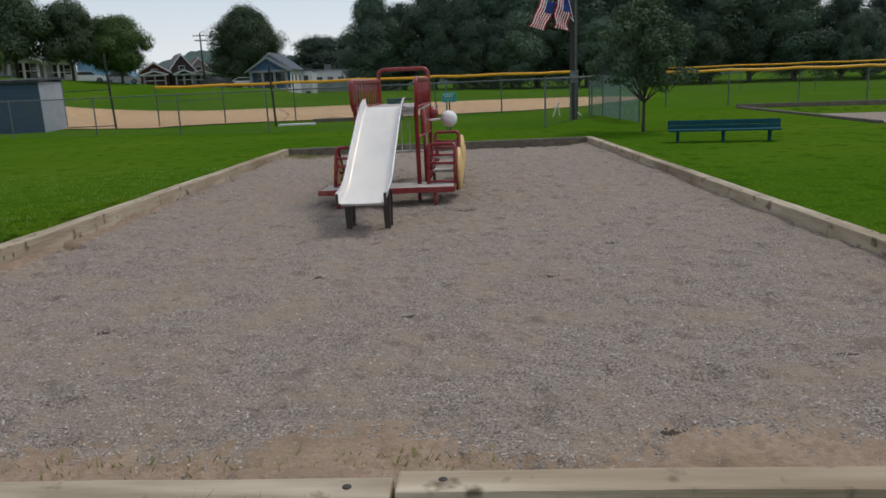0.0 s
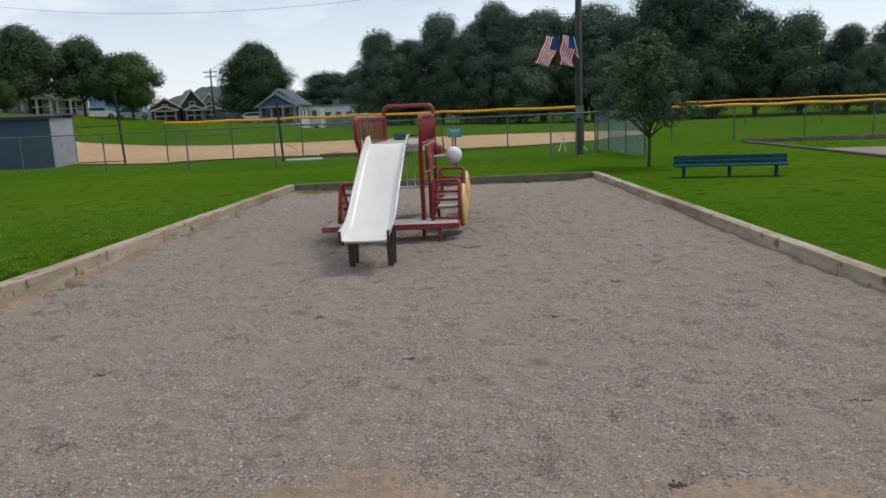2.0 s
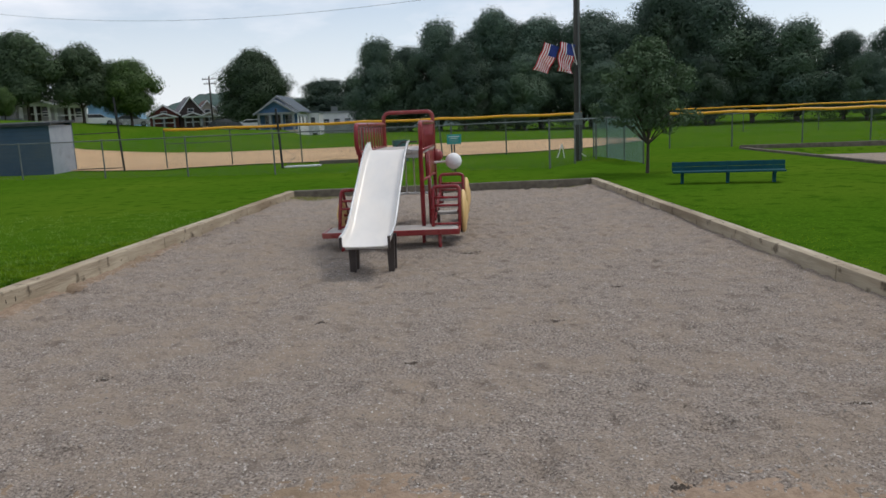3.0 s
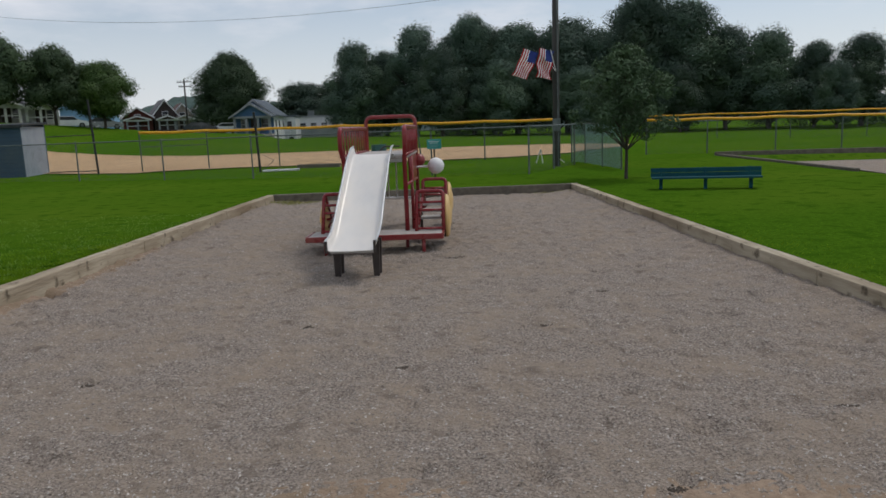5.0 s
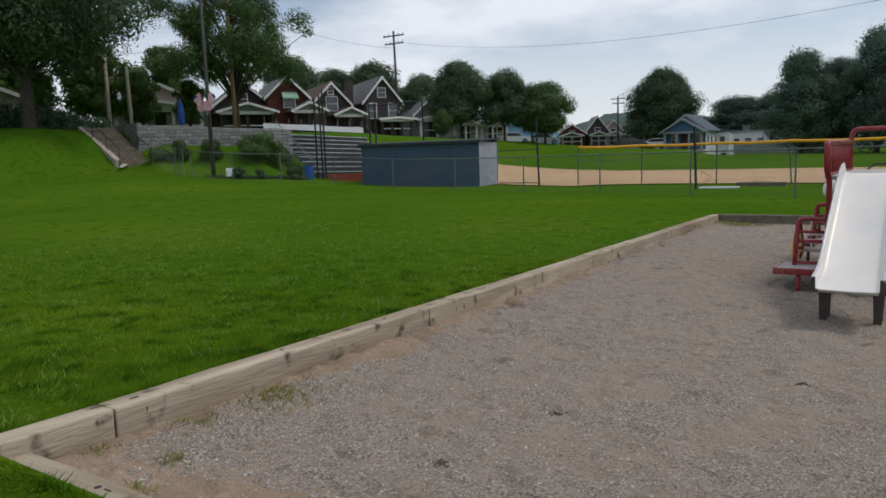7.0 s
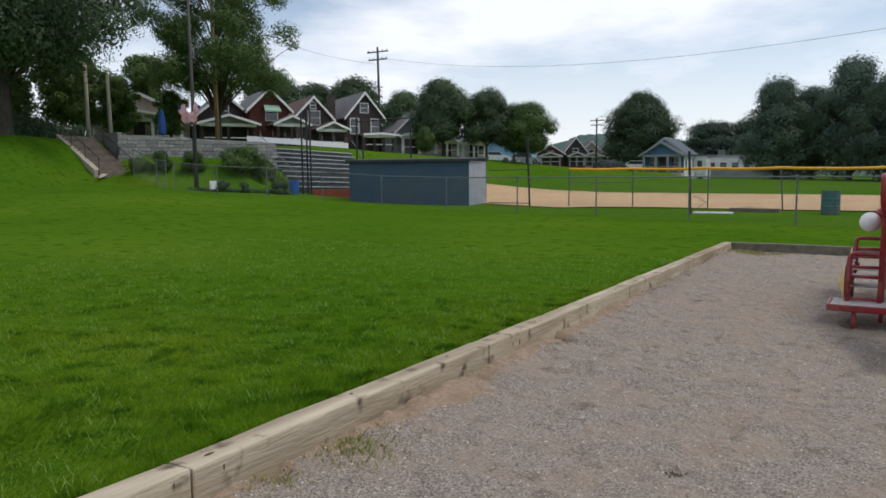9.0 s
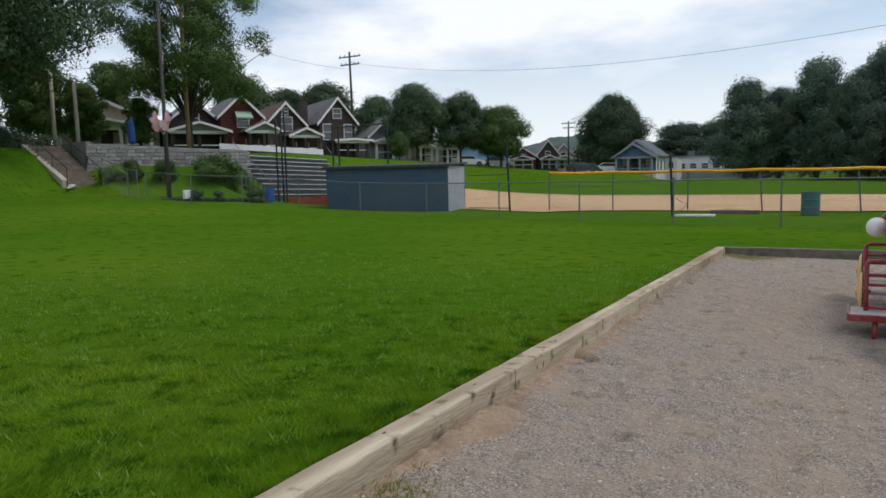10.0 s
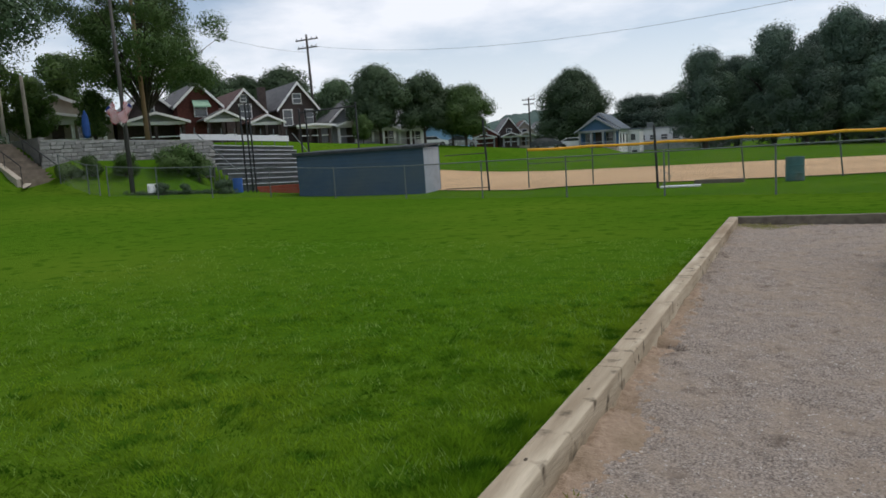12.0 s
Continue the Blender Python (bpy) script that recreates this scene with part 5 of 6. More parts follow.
def house(name, at, rz, w, d, eaves, ridge, wall, roofm, trim, label, porch=None, windows=(), side_windows=(), chimney=None, awning=None, annex=None):
    """A gabled house that faces -y before it is turned. windows: (x, z, w, h) on the front."""
    root = thing(name, at, label, "house", rz=rz)
    hw = w / 2
    body = part("wall", extruded([(-hw, -1.0), (hw, -1.0), (hw, eaves), (0, ridge - 0.12), (-hw, eaves)], d), wall, root)
    body.data.transform(Matrix.Translation((0, d / 2, 0)))
    over = 0.35
    slope = (ridge - eaves) / hw
    for s in (-1, 1):
        prof = [(0, ridge), (s * (hw + over), eaves - slope * over), (s * (hw + over), eaves - slope * over + 0.16), (0, ridge + 0.16)]
        bm = extruded(prof, d + 2 * over)
        bmesh.ops.translate(bm, verts=bm.verts, vec=(0, d / 2, 0))
        roof = part("roof", bm, roofm, root)
        tr = extruded([(0, ridge - 0.16), (s * (hw + over + 0.05), eaves - slope * over - 0.18), (s * (hw + over + 0.05), eaves - slope * over + 0.10), (0, ridge + 0.12)], 0.12)
        bmesh.ops.translate(tr, verts=tr.verts, vec=(0, -over - 0.065, 0))
        part("barge_board", tr, trim, roof)
    for x, z, ww, hh in windows:
        window(root, x, 0, z, ww, hh, trim)
    for y, z, ww, hh in side_windows:
        f = part("side_window", boxed((hw + 0.022, y - ww / 2 - 0.08, z - 0.08), (hw + 0.05, y + ww / 2 + 0.08, z + hh + 0.08), 0.01), trim, root)
        part("pane", boxed((hw + 0.053, y - ww / 2, z), (hw + 0.064, y + ww / 2, z + hh)), M_GLASS, f)
    if side_windows:
        part("side_cladding", boxed((hw + 0.0015, 0.02, -0.6), (hw + 0.02, d - 0.02, eaves - 0.05)), M_SIDING, root)
    if awning:
        x, z, ww = awning
        bm = bmesh.new()
        vs = [bm.verts.new(p) for p in ((x - ww / 2, -0.08, z + 0.55), (x + ww / 2, -0.08, z + 0.55), (x + ww / 2 + 0.05, -0.75, z), (x - ww / 2 - 0.05, -0.75, z), (x - ww / 2, -0.08, z + 0.48), (x + ww / 2, -0.08, z + 0.48), (x + ww / 2 + 0.05, -0.75, z - 0.15), (x - ww / 2 - 0.05, -0.75, z - 0.15))]
        for q in ((0, 1, 2, 3), (7, 6, 5, 4), (3, 2, 6, 7), (0, 3, 7, 4), (1, 5, 6, 2), (0, 4, 5, 1)):
            bm.faces.new([vs[k] for k in q])
        part("awning", bm, M_AWNING, root, "pale green awning")
    if annex:
        aw, ad, ah = annex
        wing = part("annex", boxed((hw - 0.2, d - 0.3, -1.4), (hw + aw, d + ad, ah - 0.6), 0.02), M_SIDING, root, "pale clapboard annex with a basement door")
        part("annex_roof", boxed((hw - 0.35, d - 0.45, ah - 0.6), (hw + aw + 0.15, d + ad + 0.15, ah - 0.42), 0.02), roofm, wing)
        part("annex_window", boxed((hw + 0.35, d - 0.34, 1.1), (hw + 0.95, d - 0.302, 1.9), 0.01), M_GLASS, wing)
        part("annex_door", boxed((hw + 0.5, d - 0.34, -0.9), (hw + 1.15, d - 0.302, -0.2), 0.01), M_GLASS, wing)
        part("outside_stair", extruded([(hw + 0.0, -0.9), (hw + 0.15, -0.9), (hw + 1.0, 0.9), (hw + 0.85, 0.9)], 0.06), M_WHITE, wing).data.transform(Matrix.Translation((0, d - 0.36, 0)))
    if chimney:
        cxx, cyy, ch = chimney
        part("chimney", boxed((cxx - 0.35, cyy - 0.35, eaves - 1), (cxx + 0.35, cyy + 0.35, ch), 0.02), wall, root)
    if porch:
        pw, pd, ph, px = porch["w"], porch["d"], porch["h"], porch.get("x", 0)
        pr = ph + porch.get("rise", 0.9)
        floor = part("porch_floor", boxed((px - pw / 2, -pd, -0.9), (px + pw / 2, -0.003, 0.35), 0.02), porch.get("base", wall), root)
        for k in range(porch.get("posts", 3)):
            n = porch.get("posts", 3)
            x = px - pw / 2 + 0.2 + (pw - 0.4) * k / (n - 1)
            part("porch_post", boxed((x - 0.13, -pd + 0.05, 0.35), (x + 0.13, -pd + 0.31, ph), 0.015), porch.get("post", trim), floor)
        part("porch_rail", boxed((px - pw / 2 + 0.2, -pd + 0.12, 1.05), (px + pw / 2 - 0.2, -pd + 0.20, 1.15), 0.01), trim, floor)
        part("porch_beam", boxed((px - pw / 2, -pd, ph), (px + pw / 2, -pd + 0.3, ph + 0.28), 0.01), trim, root)
        gab = extruded([(px - pw / 2, ph + 0.28), (px + pw / 2, ph + 0.28), (px, pr)], 0.12)
        bmesh.ops.translate(gab, verts=gab.verts, vec=(0, -pd + 0.14, 0))
        part("porch_gable", gab, porch.get("gable", trim), root)
        for s in (-1, 1):
            e = pw / 2 + 0.3
            k = (pr - ph - 0.28) / (pw / 2)
            z0 = pr - k * e
            bm = extruded([(px, pr), (px + s * e, z0), (px + s * e, z0 + 0.14), (px, pr + 0.14)], pd + 0.4)
            bmesh.ops.translate(bm, verts=bm.verts, vec=(0, -pd / 2 - 0.2, 0))
            rf = part("porch_roof", bm, roofm, root)
            tr = extruded([(px, pr - 0.1), (px + s * (e + 0.03), z0 - 0.12), (px + s * (e + 0.03), z0 + 0.10), (px, pr + 0.10)], 0.1)
            bmesh.ops.translate(tr, verts=tr.verts, vec=(0, -pd - 0.455, 0))
            part("porch_trim", tr, trim, rf)
        part("door", boxed((px - 0.5, -0.06, 0.36), (px + 0.45, -0.004, 2.45), 0.01), M_BRICKBROWN, root)
    return root


def land(x, y):
    return (x, y, float(height(x, y)))


# the three brick houses and their neighbours along the street
yaw = 58
house("brick_house", (-50.6, 51.6, 3.8), yaw, 3.6, 9, 4.0, 5.75, M_BRICK, M_ROOFGREY, M_WHITE, "dark red brick house with white gable trim and green awning",
      dict(w=2.9, d=2.2, h=2.2, rise=0.95, x=1.5, post=M_BRICKBROWN, gable=M_SIDINGGREY), [(0.2, 2.9, 1.0, 1.2)], awning=(0.2, 3.75, 1.4))
house("brick_house", (-50.46, 57.5, 3.7), yaw, 3.6, 9, 3.7, 5.6, M_BRICKBROWN, M_ROOFBROWN, M_WHITE, "brown brick house with a white-trimmed gable",
      dict(w=2.9, d=2.2, h=2.1, rise=0.9, x=1.3, post=M_BRICKBROWN, gable=M_SIDINGGREY), [(0.1, 2.9, 1.1, 1.3), (0.0, 4.5, 0.5, 0.6)])
house("brick_house", (-48.6, 63.4, 3.6), yaw, 3.8, 10, 4.2, 6.5, M_BRICKBROWN, M_ROOFGREY, M_WHITE, "dark brick house with white sash windows and a chimney",
      dict(w=3.6, d=2.0, h=1.8, rise=0.4, x=0.9, posts=4, post=M_BRICKBROWN, gable=M_SIDINGGREY), [(-1.1, 2.3, 0.85, 1.5), (1.2, 2.3, 0.85, 1.5), (0, 4.5, 0.8, 0.9)], chimney=(-2.6, 3.0, 6.4))
house("grey_house", (-47.0, 70.5, 3.5), 52, 4.2, 8, 3.0, 5.0, M_SIDINGGREY, M_ROOFGREY, M_WHITE, "grey clapboard house with a white gable trim", dict(w=4.2, d=1.8, h=2.0, rise=0.9), [(0, 3.2, 0.8, 1.0)])
house("tan_house", (-58.5, 43.5, 4.0), 50, 8.5, 8, 3.0, 4.9, M_SIDINGTAN, M_SIDINGTAN, M_SIDING, "low tan house with a wide porch", dict(w=7.5, d=2.2, h=2.3, rise=0.9, posts=4), [(-2, 1.0, 1.0, 1.2), (2, 1.0, 1.0, 1.2)])
house("tan_house", (-56.6, 27.4, 3.9), 62, 7, 7, 2.6, 4.0, M_SIDINGTAN, M_ROOFGREY, M_SIDING, "small pale house behind the tree", None, [(-1.5, 1.0, 1.0, 1.1), (1.5, 1.0, 1.0, 1.1)])
house("pitched_house", (-54.0, 49.2, 3.9), 58, 5.5, 8, 3.0, 5.2, M_BRICKBROWN, M_ROOFGREY, M_WHITE, "dark house with a steep white-trimmed gable", dict(w=5.0, d=2.2, h=2.1, rise=1.0, post=M_BRICKBROWN, gable=M_SIDINGGREY), [(0, 3.2, 0.8, 0.9)])
for i, (x, y) in enumerate(((-50.2, 76.2), (-47.6, 78.6), (-45.2, 80.9))):
    z = float(height(x, y))
    house("porch_house", (x, y, z - 0.1), 30, 3.6, 7, 2.6, 3.9, M_SIDING, M_ROOFGREY, M_WHITE, "pale small house with a white front porch", dict(w=3.0, d=1.8, h=1.9, rise=0.8, base=M_CONCRETE), [(0.9, 0.9, 0.6, 1.0)])
house("light_blue_house", (-45.5, 91.5, 3.0), 20, 6.0, 8, 2.6, 3.4, M_SIDINGSKY, M_ROOFGREY, M_SIDINGSKY, "light blue house seen past the trees", None, [(1.5, 1.0, 0.8, 1.0)])
house("blue_house", (-25.6, 94.8, 1.25), 2, 4.8, 7.0, 2.8, 4.6, M_SIDINGBLUE, M_ROOFBLUE, M_SIDINGGREY, "blue bungalow with a pale-trimmed porch gable",
      dict(w=4.8, d=1.6, h=2.3, rise=1.75, gable=M_SIDINGBLUE, posts=4, base=M_CONCRETE), [(-1.3, 1.0, 0.8, 1.2), (1.3, 1.0, 0.8, 1.2)], [(1.2, 0.9, 0.8, 1.1), (3.2, 0.9, 0.7, 1.1), (5.6, 0.9, 0.7, 1.1)], annex=(1.5, 3.0, 3.1))
for x, y, rz, w, e, r, m, rm in ((-51.4, 119.2, 22, 4.4, 2.6, 4.0, M_BRICK, M_ROOFBROWN), (-47.8, 121.5, 30, 3.5, 3.0, 5.2, M_BRICKBROWN, M_ROOFGREY), (-45.9, 124.0, 28, 3.4, 2.8, 4.6, M_SIDINGTAN, M_ROOFBROWN), (-44.0, 126.5, 26, 3.2, 2.7, 4.3, M_SIDINGGREY, M_ROOFGREY), (-42.4, 129.0, 24, 3.4, 2.2, 3.6, M_SIDING, M_ROOFGREY)):
    house("far_house", (x, y, 2.5), rz, w, 7, e, r, m, rm, M_SIDING, "distant gabled house at the end of the street", dict(w=w * 0.8, d=1.6, h=1.8, rise=0.8, post=M_SIDINGGREY, gable=m), [(0, e - 0.6, 0.8, 0.9)])


def flat_building():
    root = thing("flat_building", (-24.4, 131.0, 1.1), "long pale flat-roofed building behind the field", "building", rz=9)
    part("wall", boxed((-5.8, 0, -1), (5.8, 8, 3.1), 0.02), M_SIDING, root)
    part("parapet", boxed((-5.95, -0.15, 3.1), (5.95, 8.1, 3.35), 0.02), M_SIDINGGREY, root)
    for i in range(6):
        window(root, -4.7 + i * 1.85, 0, 1.3, 1.0, 0.8, M_SIDING)
    part("roof_unit", boxed((-2.0, 2, 3.35), (-0.9, 3, 4.3), 0.03), M_GALV, root)
    part("roof_unit", boxed((2.8, 2, 3.35), (3.4, 2.6, 4.2), 0.03), M_GALV, root)
    part("lower_wall", boxed((-3.0, -3.5, -1), (11.0, -0.02, 1.1), 0.02), M_SIDINGGREY, root)


flat_building()


def car(at, rz, material, label):
    root = thing("parked_car", at, label, "car", rz=rz)
    prof = [(-2.15, 0.28), (2.1, 0.28), (2.15, 0.62), (1.95, 0.80), (1.1, 0.92), (0.55, 1.38), (-1.0, 1.42), (-1.75, 0.98), (-2.1, 0.92)]
    body = extruded(prof, 1.7)
    bmesh.ops.bevel(body, geom=list(body.edges), offset=0.05, segments=2, affect="EDGES")
    b = part("body", body, material, root, smooth=False)
    part("window_band", extruded([(1.0, 0.95), (0.52, 1.33), (-0.95, 1.36), (-1.55, 1.0)], 1.72), M_GLASS, b)
    for x in (-1.35, 1.35):
        for s in (-1, 1):
            w = part("wheel", moved(lathe([(0.2, -0.1), (0.31, -0.09), (0.33, 0), (0.31, 0.09), (0.2, 0.1)], 18), pose(x, s * 0.78, 0.33, 90, 0, 0)), M_RUBBER, root)
            part("rim", moved(lathe([(0.19, -0.02), (0.17, 0.02), (0.05, 0.03)], 12), pose(x, s * 0.885, 0.33, -90 * s, 0, 0)), M_GALV, w)


for x, y, rz, m, lab in ((-45.2, 86.5, 30, M_CARWHITE, "white parked car on the street"), (-42.0, 88.6, 25, M_CARGREY, "silver parked car on the street"), (-33.0, 96.0, 10, M_CARDARK, "dark parked car beside the street"), (-29.5, 97.5, 0, M_CARWHITE, "white parked car beside the street"), (-36.0, 115.0, 15, M_CARWHITE, "white parked car far down the street")):
    car((x, y, float(height(x, y))), rz, m, lab)


def patio_umbrella():
    root = thing("patio_umbrella", (-44.9, 35.3, float(height(-44.9, 35.3))), "folded blue patio umbrella on the terrace", "umbrella")
    part("pole", tubed([(0, 0, -0.1), (0, 0, 2.3)], 0.03, 8), M_GALV, root)
    part("canopy", lathe([(0.12, 0.45), (0.24, 0.6), (0.26, 1.3), (0.18, 1.9), (0.05, 2.25)], 12), M_BLUE, root)


patio_umbrella()


# ---------- trees ----------
def clone(src, at, s, rz, label=""):
    ob = copy_thing(src, pose(at[0], at[1], at[2] - 0.1, 0, 0, rz))
    ob.scale = s if isinstance(s, tuple) else (s, s, s)
    if label:
        ob["label"] = label
    return ob


big = tree("big_tree", (-32.5, 108.0, 1.5), "large round dark green shade tree", 12.0, 6.0, 0.8, 11, 60000, 0.19, M_LEAF_DARK, 0.45, 170, 0.8, airy=0.95)
# street trees before the white porches
s1 = tree("street_tree", land(-42.7, 69.6), "rounded dark green street tree", 8.3, 4.2, 1.9, 21, 24000, 0.18, M_LEAF_DARK, 0.2, 60, 0.85, airy=1.12)
s2 = tree("street_tree", land(-38.6, 71.9), "rounded green street tree", 7.6, 3.3, 1.8, 22, 19000, 0.17, M_LEAF_DARK, 0.18, 54, 0.8, airy=1.12)
s3 = tree("street_tree", land(-34.7, 73.8), "light green street tree", 6.4, 3.5, 1.4, 23, 20000, 0.16, M_LEAF, 0.17, 54, 0.85, airy=1.15)
clone(s2, land(-36.6, 74.6), 0.84, 80)
clone(s1, land(-51.5, 75.0), 0.95, 130)
clone(s3, land(-41.6, 64.3), (0.35, 0.35, 0.45), 40)
for x, y, k in ((-68, 70, 1.30), (-66, 76, 1.15), (-62, 78, 1.25)):
    clone(s1, land(x, y), k, x * 37 % 360, "green tree behind the houses")

# the wood along the field's far edge
w1 = tree("wood_tree", land(-14.5, 109), "tall dark deciduous tree at the field's edge", 14.0, 5.8, 0.8, 31, 24000, 0.20, M_LEAF_WOOD, 0.4, 70, 0.75)
w2 = tree("wood_tree", land(-6.0, 112), "tall dark deciduous tree at the field's edge", 16.8, 6.1, 0.8, 32, 25000, 0.20, M_LEAF_WOOD, 0.45, 76, 0.7)
w3 = tree("wood_tree", land(2.5, 110), "tall green deciduous tree at the field's edge", 18.2, 6.3, 0.8, 33, 25000, 0.20, M_LEAF_WOOD, 0.45, 76, 0.65)
rng = random.Random(77)
wood = [(w2, -11.0, 116, 0.82), (w3, 9.0, 111, 0.98), (w2, 14.5, 108, 0.92), (w3, 20.5, 107, 0.84), (w2, 26.5, 106, 1.14), (w3, 31.5, 104, 1.02), (w2, 36.5, 103, 0.88),
        (w1, 41.5, 101, 0.95), (w3, 46.5, 99, 0.68), (w2, 51.5, 97, 0.72), (w1, 57.0, 94, 0.72), (w3, 62.5, 90, 0.72), (w2, 68, 85, 0.85), (w1, 74, 79, 0.9), (w3, 80, 72, 0.8),
        (w1, -2.0, 104, 0.85), (w1, 6.0, 103, 0.7), (w1, 17.0, 101, 0.66), (w1, 29.0, 98, 0.62), (w1, 46.0, 92, 0.56),
        (w3, 0.0, 120, 0.98), (w3, 5.6, 114, 0.96), (w2, 17.0, 116, 1.04), (w3, 27.0, 117, 1.1), (w2, 31.0, 115, 1.15)]
for src, x, y, s in wood:
    wide = rng.uniform(0.92, 1.3)
    clone(src, land(x, y), (s * wide, s * wide, s * rng.uniform(0.94, 1.08)), rng.uniform(0, 360))


def undergrowth():
    """The scrub that closes the wood's edge to the ground."""
    r = random.Random(5)
    centres = []
    for i in range(150):
        f = i / 149
        x = -17 + 102 * f
        y = float(np.interp(x, [-17, 0, 12, 30, 42, 50, 85], [110, 111, 112, 113, 109, 104, 78])) + r.uniform(-2.0, 4.0)
        centres.append((Vector((x, y, float(height(x, y)) + r.uniform(0.5, 5.0))), r.uniform(1.7, 3.0)))
    v, f = leaf_cloud(90000, centres, 0.17, r, simple=True)
    tagged(raw("undergrowth", v, f, M_LEAF_WOOD), "dark scrub along the foot of the wood", "undergrowth", kind="stuff")


undergrowth()
clone(w1, land(-30.4, 146.5), (1.65, 1.65, 0.78), 20, "rounded green tree behind the blue house")
clone(w1, land(-25.0, 150), (1.2, 1.2, 0.80), 120, "rounded green tree behind the blue house")
clone(w1, land(-18.0, 150), (1.0, 1.0, 0.85), 220, "rounded green tree behind the pale building")

# the large tree over the street and the near tree on the hill
tree("street_poplar", land(-44.6, 40.2), "tall loose-crowned tree leaning over the street", 18.0, 8.3, 2.6, 51, 52000, 0.13, M_LEAF, 0.24, 170, 0.85, airy=0.46, limbs=True)
tree("hill_tree", land(-45.0, 24.6), "dense dark tree standing above the grassy hill", 18.0, 9.2, 3.6, 52, 100000, 0.17, M_LEAF_DARK, 0.45, 170, 0.7, airy=0.98, limbs=True)
n1 = tree("garden_tree", land(-57.5, 30.0), "light green garden tree beyond the steps", 6.0, 2.6, 1.0, 53, 6000, 0.16, M_LEAF_LIGHT, 0.2, 30, 0.85)
clone(n1, land(-53.5, 38.0), 0.95, 70)
clone(n1, land(-53.0, 22.0), 1.1, 150)
clone(n1, land(-48.0, 38.5), 0.72, 250)
clone(n1, land(-50.5, 23.0), 0.8, 45)
clone(n1, land(-49.0, 27.5), 0.7, 190)
clone(n1, land(-57.0, 37.0), 1.35, 20)
clone(n1, land(-54.0, 33.5), 1.25, 310)
clone(n1, land(-60.0, 45.0), 1.5, 200)
clone(n1, land(-60.0, 24.0), 1.7, 100)
clone(n1, land(-59.0, 17.0), 1.7, 10)
clone(n1, land(-56.0, 9.0), 1.7, 160)

for i, (x, y, r, h) in enumerate(((-47.0, 22.6, 1.7, 2.6), (-47.6, 25.0, 1.8, 2.8), (-48.0, 27.6, 1.8, 2.6), (-48.6, 30.2, 1.6, 2.2), (-46.6, 20.4, 1.6, 2.4), (-48.2, 28.9, 1.5, 2.2), (-47.3, 26.3, 1.5, 2.2))):
    bush((x, y, land(x, y)[2] - 0.6), r, h, 70 + i, "dark green shrub above the grassy hill")


def far_hills():
    verts, faces = [], []
    n, m = 420, 36
    for j in range(m + 1):
        for i in range(n + 1):
            x = -300 + 600 * i / n
            y = 300 + j * 6.2
            ridge = 19 * math.exp(-((x + 148) / 27) ** 2) + 17 * math.exp(-((x + 92) / 42) ** 2) + 12 * math.exp(-((x - 150) / 160) ** 2) + 9 * math.exp(-((x + 300) / 120) ** 2)
            f = math.sin(math.pi * min(j / m * 0.9 + 0.02, 1))
            bump_ = 1.6 * noise.noise(Vector((x * 0.12, y * 0.12, 1))) + 1.5 * noise.noise(Vector((x * 0.33, y * 0.28, 4)))
            verts.append((x, y, ridge * f * 1.0 + bump_ * (0.3 + f) - 0.5))
    for j in range(m):
        for i in range(n):
            a = j * (n + 1) + i
            faces.append((a, a + 1, a + n + 2, a + n + 1))
    tagged(raw("far_hills", verts, faces, M_HILL), "wooded hills on the horizon, haze put into their colour", "hills", kind="structure")


far_hills()


